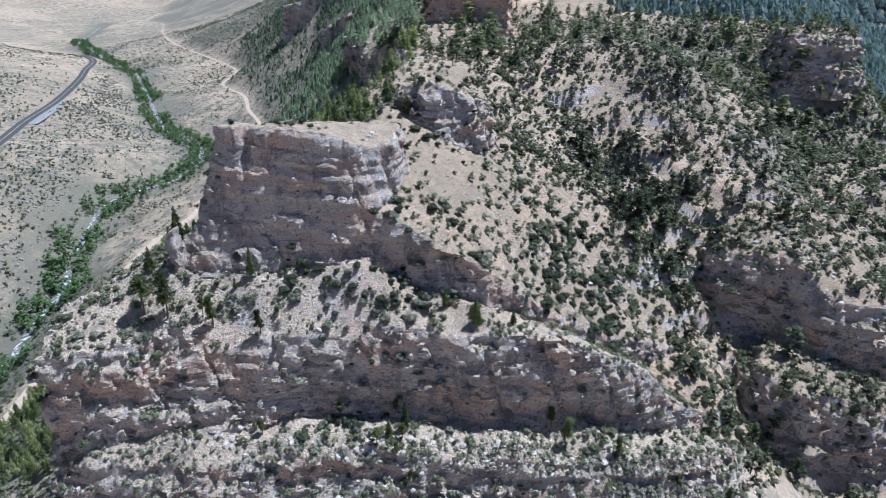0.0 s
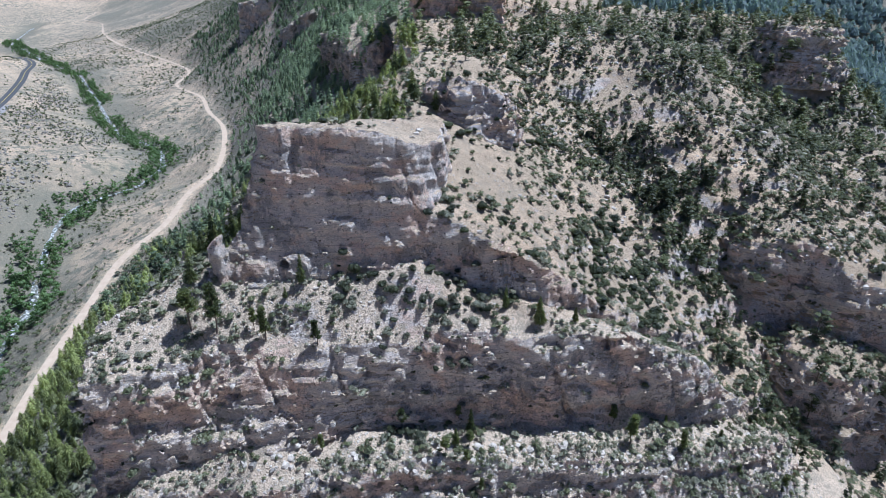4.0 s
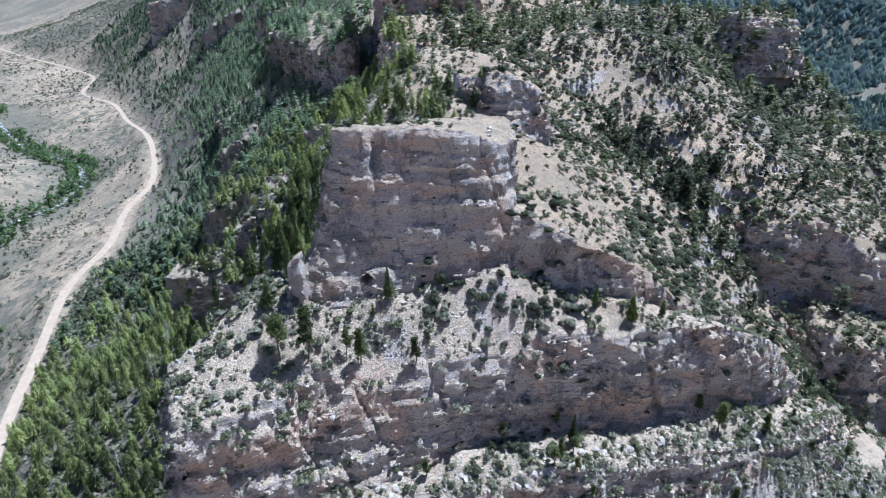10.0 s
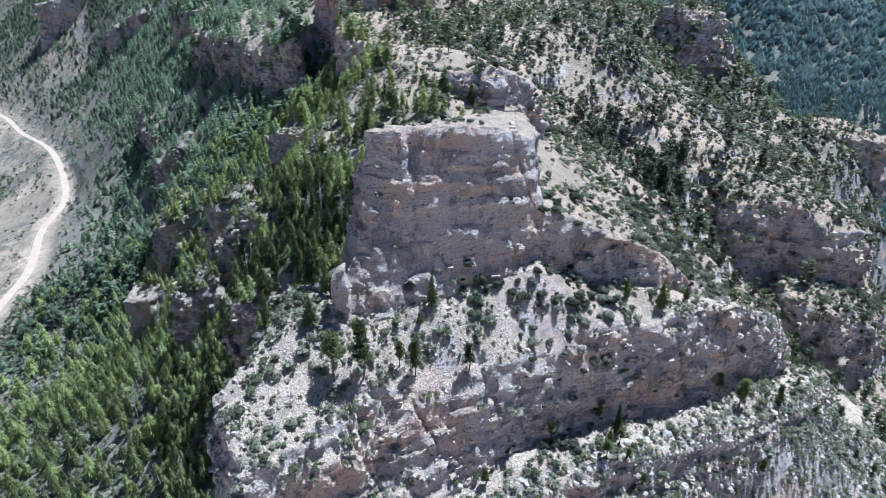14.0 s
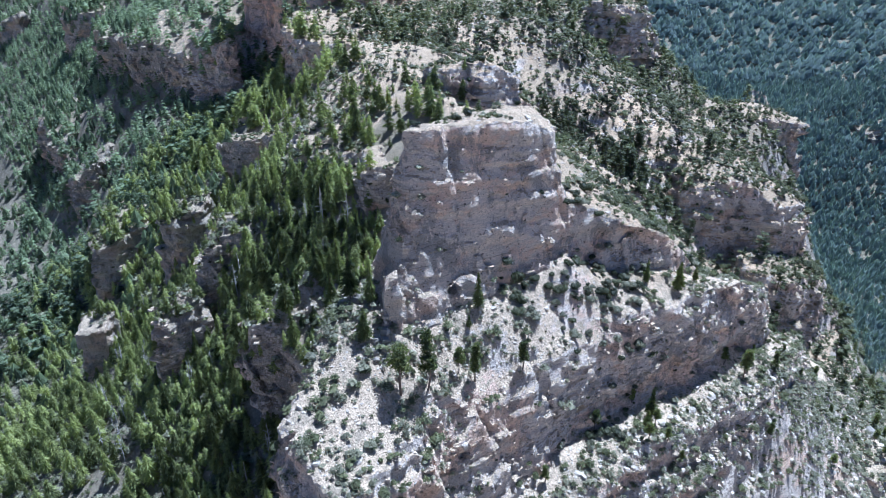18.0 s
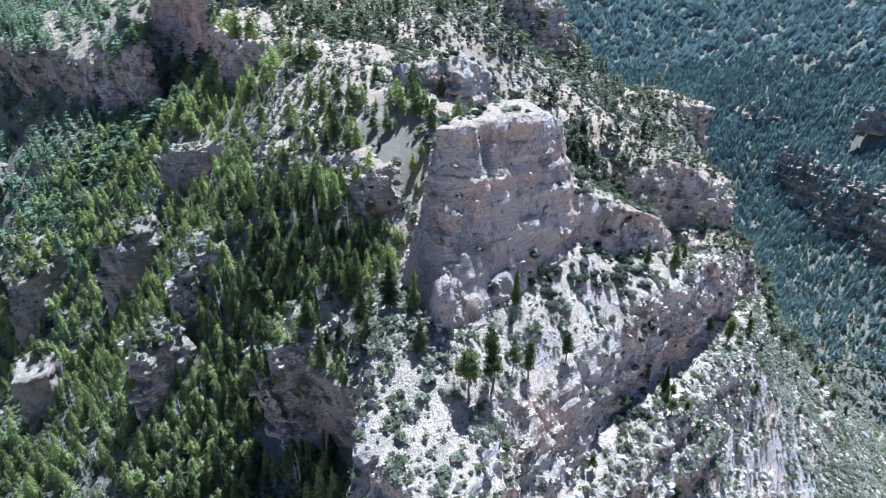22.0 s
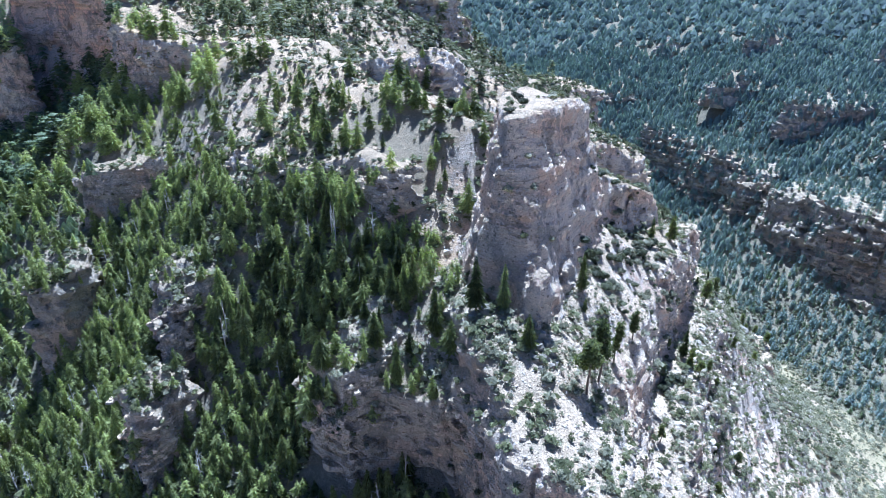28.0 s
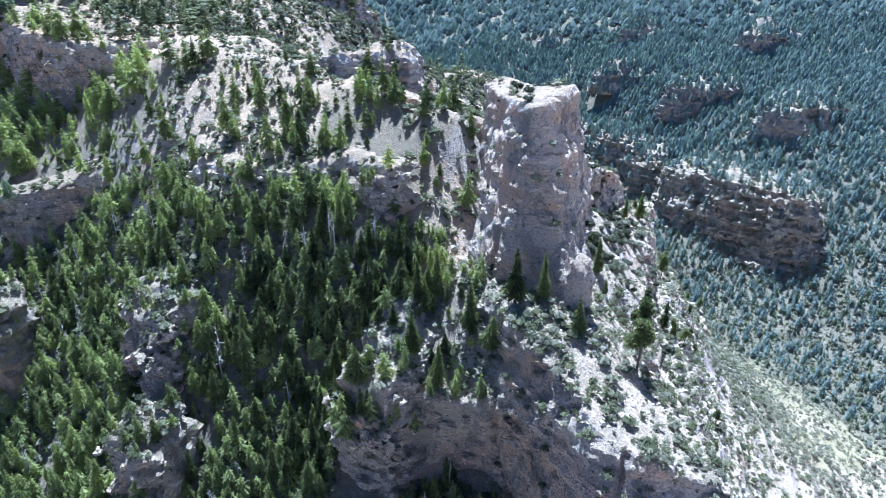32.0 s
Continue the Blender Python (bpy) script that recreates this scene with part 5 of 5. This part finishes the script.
def shrub_density(x, y):
    west = smooth(-50, -70, x) * smooth(118, 140, y)
    tan = smooth(-30, 0, x) * smooth(112, 128, y)
    d = 0.6 + 0.1 * tan - 0.15 * west + 0.25 * smooth(150, 180, y) * (x > 40)
    return d * (0.3 + 0.7 * smooth(-0.4, 0.3, fbm2(x, y, 22, 3, 95))) * smooth(25, 70, y) * smooth(-150, -125, x)


pos, size, turn = plant(2600, (-18, 90, 122, 195), lambda x, y: (x > -14) * smooth(-0.45, 0.25, fbm2(x, y, 16, 3, 92)) * (0.2 + 0.5 * smooth(-5, 50, x)), 2.0, 1.2, 3.6)
near = np.argsort(np.hypot(pos[:, 0] - 10, pos[:, 1] - 150))
slope_shrubs = [tagged(new("juniper", mesh_from("juniper", *t, M_PINE, False)), "rounded olive-green juniper on tan earth", "shrub") for t in shrubs_fine]
for i in near[:220]:
    stand(slope_shrubs[i % 4], USED, pos[i], size[i], turn[i], "junipers on the tan slope", rng.uniform(1.0, 1.4))
near = near[220:]
tagged(new("slope_scrub", scatter_mesh("slope_scrub", shrubs, rng.integers(0, 4, len(near)), pos[near], size[near], turn[near], M_PINE, rng.uniform(1.0, 1.4, len(near)))), "rounded olive-green shrubs on a tan earth slope", "scrub", kind="stuff")
pos, size, turn = plant(12000, (20, 215, 145, 335), lambda x, y: 0.15 + 0.5 * smooth(-0.1, 0.45, fbm2(x, y, 26, 3, 90)), 5, 0.25, 1.5)
tagged(new("hillside_rubble", scatter_mesh("hillside_rubble", stones, rng.integers(0, 5, len(pos)), pos, size, turn, M_STONE, rng.uniform(0.9, 1.6, len(pos)))), "pale limestone blocks breaking through the slope", "rubble", kind="stuff")
pos, size, turn = plant(9500, (8, 215, 132, 335), lambda x, y: ((x > 45) | (y > 192)) * (0.25 + 0.5 * (y < 260)) * (0.3 + 0.7 * smooth(-0.3, 0.3, fbm2(x, y, 30, 3, 96))), 4, 1.4, 4.2)
tagged(new("juniper_thicket", scatter_mesh("juniper_thicket", shrubs, rng.integers(0, 4, len(pos)), pos, size, turn, M_SHRUB, rng.uniform(0.9, 1.4, len(pos)))), "dark junipers dotted over the stony slope", "scrub", kind="stuff")
pos, size, turn = plant(17000, (-98, 74, 94, 158), lambda x, y: 0.9 * smooth(-0.45, 0.1, fbm2(x, y, 12, 3, 94)) * (0.6 + 0.4 * (y < 107)) * ((y < 128) | (x < -48)), 2.2, 0.5, 1.7)
tagged(new("ledge_scrub", scatter_mesh("ledge_scrub", ledge_shrubs, rng.integers(0, 4, len(pos)), pos, size, turn, M_SAGE, rng.uniform(1.0, 1.4, len(pos)))), "grey-green low shrubs rooted among ledge scree", "scrub", kind="stuff")
pos, size, turn = plant(58000, (-150, 260, 25, 330), shrub_density, 3.0, 0.6, 2.9)
pick = rng.integers(0, 4, len(pos))
green = rng.random(len(pos)) < 0.62
near = np.argsort(np.hypot(pos[:, 0] + 20, pos[:, 1] - 122))
own = near[:170]
shrub_kinds = [tagged(new("shrub", mesh_from("shrub", *t, m, False)), l, "shrub") for t, m, l in zip(shrubs_fine, (M_SHRUB, M_SAGE, M_SHRUB, M_SAGE), ("rounded green juniper shrub on scree", "grey-green sagebrush on scree") * 2)]
for i in own:
    stand(shrub_kinds[i % 4], USED, pos[i], size[i], turn[i], "shrubs on the ledges", rng.uniform(0.9, 1.5))
mask = np.ones(len(pos), bool)
mask[own] = False
close = np.hypot((pos[:, 0] + 5) / 1.4, pos[:, 1] - 125) < 62
for name, sel, mat in (("juniper_scrub", green & mask & close, M_SHRUB), ("sagebrush", ~green & mask & close, M_SAGE)):
    tagged(new(name, scatter_mesh(name, shrubs, pick[sel], pos[sel], size[sel], turn[sel], mat, rng.uniform(1.0, 1.6, sel.sum()))), "scattered low shrubs on stony slopes", "scrub", kind="stuff")
for name, sel, mat in (("hillside_scrub", green & ~close, M_SHRUB), ("hillside_sagebrush", ~green & ~close, M_SAGE)):
    tagged(new(name, scatter_mesh(name, tufts, pick[sel], pos[sel], size[sel], turn[sel], mat, rng.uniform(1.0, 1.6, sel.sum()))), "scattered low shrubs on far slopes", "scrub", kind="stuff")
pos, size, turn = plant(3600, (-100, -36, 116, 260), lambda x, y: 0.75 * smooth(-0.5, 0.1, fbm2(x, y, 14, 3, 55)), 2.5, 0.8, 2.6)
tagged(new("crag_scrub", scatter_mesh("crag_scrub", shrubs, rng.integers(0, 4, len(pos)), pos, size, turn, M_SHRUB, rng.uniform(1.0, 1.5, len(pos)))), "olive shrubs on crags and between firs", "scrub", kind="stuff")
for name, mat, n in (("forest_scrub", M_SHRUB, 5200), ("forest_sagebrush", M_SAGE, 5200)):
    pos, size, turn = plant(n, (-172, -48, 125, 350), lambda x, y: 0.45 + 0.5 * smooth(-0.3, 0.3, fbm2(x, y, 20, 3, 56)), 4, 0.9, 3.0)
    tagged(new(name, scatter_mesh(name, tufts, rng.integers(0, 4, len(pos)), pos, size, turn, mat, rng.uniform(1.0, 1.7, len(pos)))), "grey-green scrub between the conifers", "scrub", kind="stuff")
for name, mat, n in (("bank_scrub", M_SHRUB, 2600), ("bank_sagebrush", M_SAGE, 2600)):
    pos, size, turn = plant(n, (-60, 130, 60, 106), lambda x, y: (0.5 + 0.5 * smooth(-0.3, 0.3, fbm2(x, y, 14, 3, 58))) * smooth(-60, -35, x) * smooth(60, 78, y), 7, 0.6, 2.3)
    tagged(new(name, scatter_mesh(name, ledge_shrubs, rng.integers(0, 4, len(pos)), pos, size, turn, mat, rng.uniform(1.0, 1.5, len(pos)))), "low shrubs on the steep bank under the cliffs", "scrub", kind="stuff")
pos, size, turn = plant(4200, (-60, 130, 60, 106), lambda x, y: (0.3 + 0.7 * smooth(-0.2, 0.3, fbm2(x, y, 18, 3, 59))) * smooth(-60, -30, x) * smooth(60, 80, y), 7, 0.3, 1.5)
tagged(new("bank_rubble", scatter_mesh("bank_rubble", stones, rng.integers(0, 5, len(pos)), pos, size, turn, M_STONE, rng.uniform(0.8, 1.6, len(pos)))), "limestone blocks strewn over the steep bank", "rubble", kind="stuff")
pos, size, turn = plant(14000, (40, 260, -70, 110), lambda x, y: 0.55 + 0.4 * smooth(-0.3, 0.3, fbm2(x, y, 30, 3, 98)), 3, 0.7, 2.8)
tagged(new("meadow_scrub", scatter_mesh("meadow_scrub", tufts, rng.integers(0, 4, len(pos)), pos, size, turn, M_SAGE, rng.uniform(1.0, 1.8, len(pos)))), "grey-green scrub on the valley meadow", "scrub", kind="stuff")
pos, size, turn = plant(60000, (-700, -105, 60, 1400), lambda x, y: np.maximum.reduce([0.12 + 0.45 * smooth(-0.1, 0.4, fbm2(x, y, 60, 3, 97)), 0.9 * stony_bank(x, y), 0.9 * flank(x, y), 0.8 * smooth(-190, -165, x) * (y < 330), 0.45 * (y > 1000) * smooth(-0.2, 0.3, fbm2(x, y, 90, 3, 54))]), 3.5, 1.1, 3.8)
tagged(new("valley_scrub", scatter_mesh("valley_scrub", tufts, rng.integers(0, 4, len(pos)), pos, size, turn, M_SHRUB, rng.uniform(1.0, 1.6, len(pos)))), "sparse dark scrub across the valley floor", "scrub", kind="stuff")


def creek_density(x, y):
    c, _ = line_distance(x, y, CREEK)
    return smooth(20, 7, c) * smooth(-0.85, -0.4, fbm2(x, y, 45, 2, 93))


pos, size, turn = plant(42000, (-820, -150, 60, 1450), creek_density, 2, 4.5, 10)
broad = [pine_template(rng, 7, 7, bare=0.1, width=0.42, leaf=0.09) for _ in range(3)]
tagged(new("creek_thicket", scatter_mesh("creek_thicket", broad, rng.integers(0, 3, len(pos)), pos, size, turn, M_BROADLEAF)), "bright green broadleaf trees along the creek", "thicket", kind="stuff")

pos, size, turn = plant(14000, (-98, 85, 90, 158), lambda x, y: 0.95 - 0.6 * smooth(112, 128, y) * (x > -15), 2.2, 0.12, 0.62)
size = size * np.where(rng.random(len(size)) < 0.04, 2.2, 1.0)
tagged(new("rubble", scatter_mesh("rubble", stones, rng.integers(0, 5, len(pos)), pos, size, turn, M_STONE, rng.uniform(0.8, 1.5, len(pos)))), "loose pale limestone rubble on ledges and slopes", "rubble", kind="stuff")

pos, size, turn = plant(26000, (-560, -235, 240, 1050), lambda x, y: 0.015 + 0.6 * stony_bank(x, y), 3, 0.6, 3.0)
tagged(new("valley_rubble", scatter_mesh("valley_rubble", stones, rng.integers(0, 5, len(pos)), pos, size, turn, M_BOULDER, rng.uniform(0.8, 1.5, len(pos)))), "scattered grey boulders on the valley side", "rubble", kind="stuff")

# ---------------------------------------------------------------- single trees and stones that stand out
pine_kinds = [tree_kind("pine_tree", "open-crowned green pine on a bare scree ledge", "tree", c, t, M_FIR) for c, t in zip(pines_fine, pine_trunks)]
one_fir = [tree_kind("fir_tree", "dark fir at the foot of a cliff", "tree", c, t, M_FIR) for c, t in zip(firs_fine, fir_trunks)]


def on_top(x, y):
    h, _, _ = stand_at(np.array([x]), np.array([y]))
    return (x, y, float(h[0]) - 0.1)


for i, (x, y, tall, wide) in enumerate([(-65, 114.3, 9.8, 1.1), (-60.2, 114.0, 11.8, 0.8), (-50.6, 113.9, 8.6, 0.85), (-53.0, 115.4, 5.5, 0.9), (28.3, 107.5, 8.5, 1.0), (40, 106, 6.5, 1.0), (-40, 131, 4, 1)]):
    if i < 6:
        stand(pine_kinds[i % 3], USED, on_top(x, y), tall, 1.3 * i, "pines on the ledges", wide)
px, py = candidates(500, -45, 125, 82, 118)
ph, steep, _ = stand_at(px, py)
for i in np.nonzero(steep < 2.2)[0][:34]:
    stand(pine_kinds[i % 3], USED, (px[i], py[i], ph[i] - 0.1), rng.uniform(2.5, 6.5), 1.3 * i, "pines on the ledges", rng.uniform(0.9, 1.2))
for i, (x, y, tall, wide) in enumerate([(-43.6, 123, 7.5, 1.0), (-66.5, 123.5, 6.5, 1.1), (0.5, 120, 6.0, 1.0), (7.5, 116.5, 7.5, 1.0), (-8.5, 107, 8.0, 1.0), (-12, 105, 5, 1.0), (-62, 130, 9, 0.9), (-64, 134, 10, 0.9), (-47, 121, 3.2, 1.2), (16, 118, 4.0, 1.0)]):
    stand(one_fir[i % 2], USED, on_top(x, y), tall, 0.9 * i, "firs at the cliff foot", wide)
for i, (x, y, tall, wide) in enumerate([(-32.4, 125.5, 4.6, 0.8), (-34.1, 121.8, 3.0, 0.9), (-69, 119, 1.9, 1.2), (-24, 121, 3.4, 0.9), (-14, 119.5, 3.0, 1.1), (-4, 119, 3.2, 1.1), (-38, 139, 2.4, 1.2), (-33, 142, 2.6, 1.0), (-48, 137, 1.6, 1.3), (-30, 136, 1.6, 1.3)]):
    stand(shrub_kinds[0 if i % 3 else 2], USED, on_top(x, y), tall, i, "shrubs on the ledges", wide)
for spots in FACES:
    for p in spots:
        stand(shrub_kinds[int(10 * p[2]) % 4], USED, (p[0], p[1], p[2] - 0.3), 0.7 + 0.5 * abs(math.sin(9 * p[0])), float(p[1]), "shrubs rooted in the cliff", 1.2)
stone_kinds = [tagged(new("boulder", mesh_from("boulder", *t, M_BOULDER, False)), "pale angular limestone boulder", "boulder") for t in stones]
for i, (x, y, s) in enumerate([(-66, 121, 1.6), (-64.4, 120.6, 1.4), (-65, 122.4, 1.7), (-67.2, 122, 1.5), (-63.6, 121.8, 1.3), (-66.4, 119.8, 1.1), (-65.2, 119.4, 1.0), (-63.2, 123, 1.5), (-68, 120.8, 1.2), (-66.2, 123.4, 1.4), (-64.6, 119.9, 0.9), (-62.9, 132.4, 2.6), (-124.6, 256, 5.5), (-128, 244, 4.5), (-118, 262, 3.2), (95, 96, 5), (104, 92, 4), (118, 96, 5), (126, 88, 4), (135, 80, 5), (112, 84, 3.5), (142, 92, 4), (-54, 102, 1.6), (-50, 101.5, 1.4)]):
    stand(stone_kinds[i % 5], USED, on_top(x, y), s, 1.7 * i, "boulders on the slopes", 1.15)
dead = [tree_kind("dead_tree", "bare grey dead tree with broken limbs", "dead tree", None, t, None) for t in snags]
x, y = candidates(400, -110, -50, 140, 260)
h, steep, rock = stand_at(x, y)
for i in np.nonzero((steep < 1.8) & (rock[0] > 0.9))[0][:80]:
    stand(dead[i % 3], USED, (x[i], y[i], h[i]), rng.uniform(5, 10), 1.1 * i, "dead trees among the firs", 1.3)
log = tagged(new("fallen_log", mesh_from("fallen_log", *trunk_template(rng, 6, 0.02, 0.03), M_DEADWOOD, True)), "weathered grey log lying on scree", "log")
log.matrix_basis = Matrix.Translation(Vector(on_top(-54, 101.5)) + Vector((0, 0, 0.25))) @ Matrix.Rotation(1.0, 4, "Z") @ Matrix.Rotation(radians(82), 4, "Y") @ Matrix.Diagonal((5, 5, 5, 1))
for kind in (*fir_kinds, *hill_pines, *slope_shrubs, *pine_kinds, *one_fir, *shrub_kinds, *stone_kinds, *dead):
    if kind not in USED:
        for o in (*kind.children_recursive, kind):
            bpy.data.objects.remove(o)
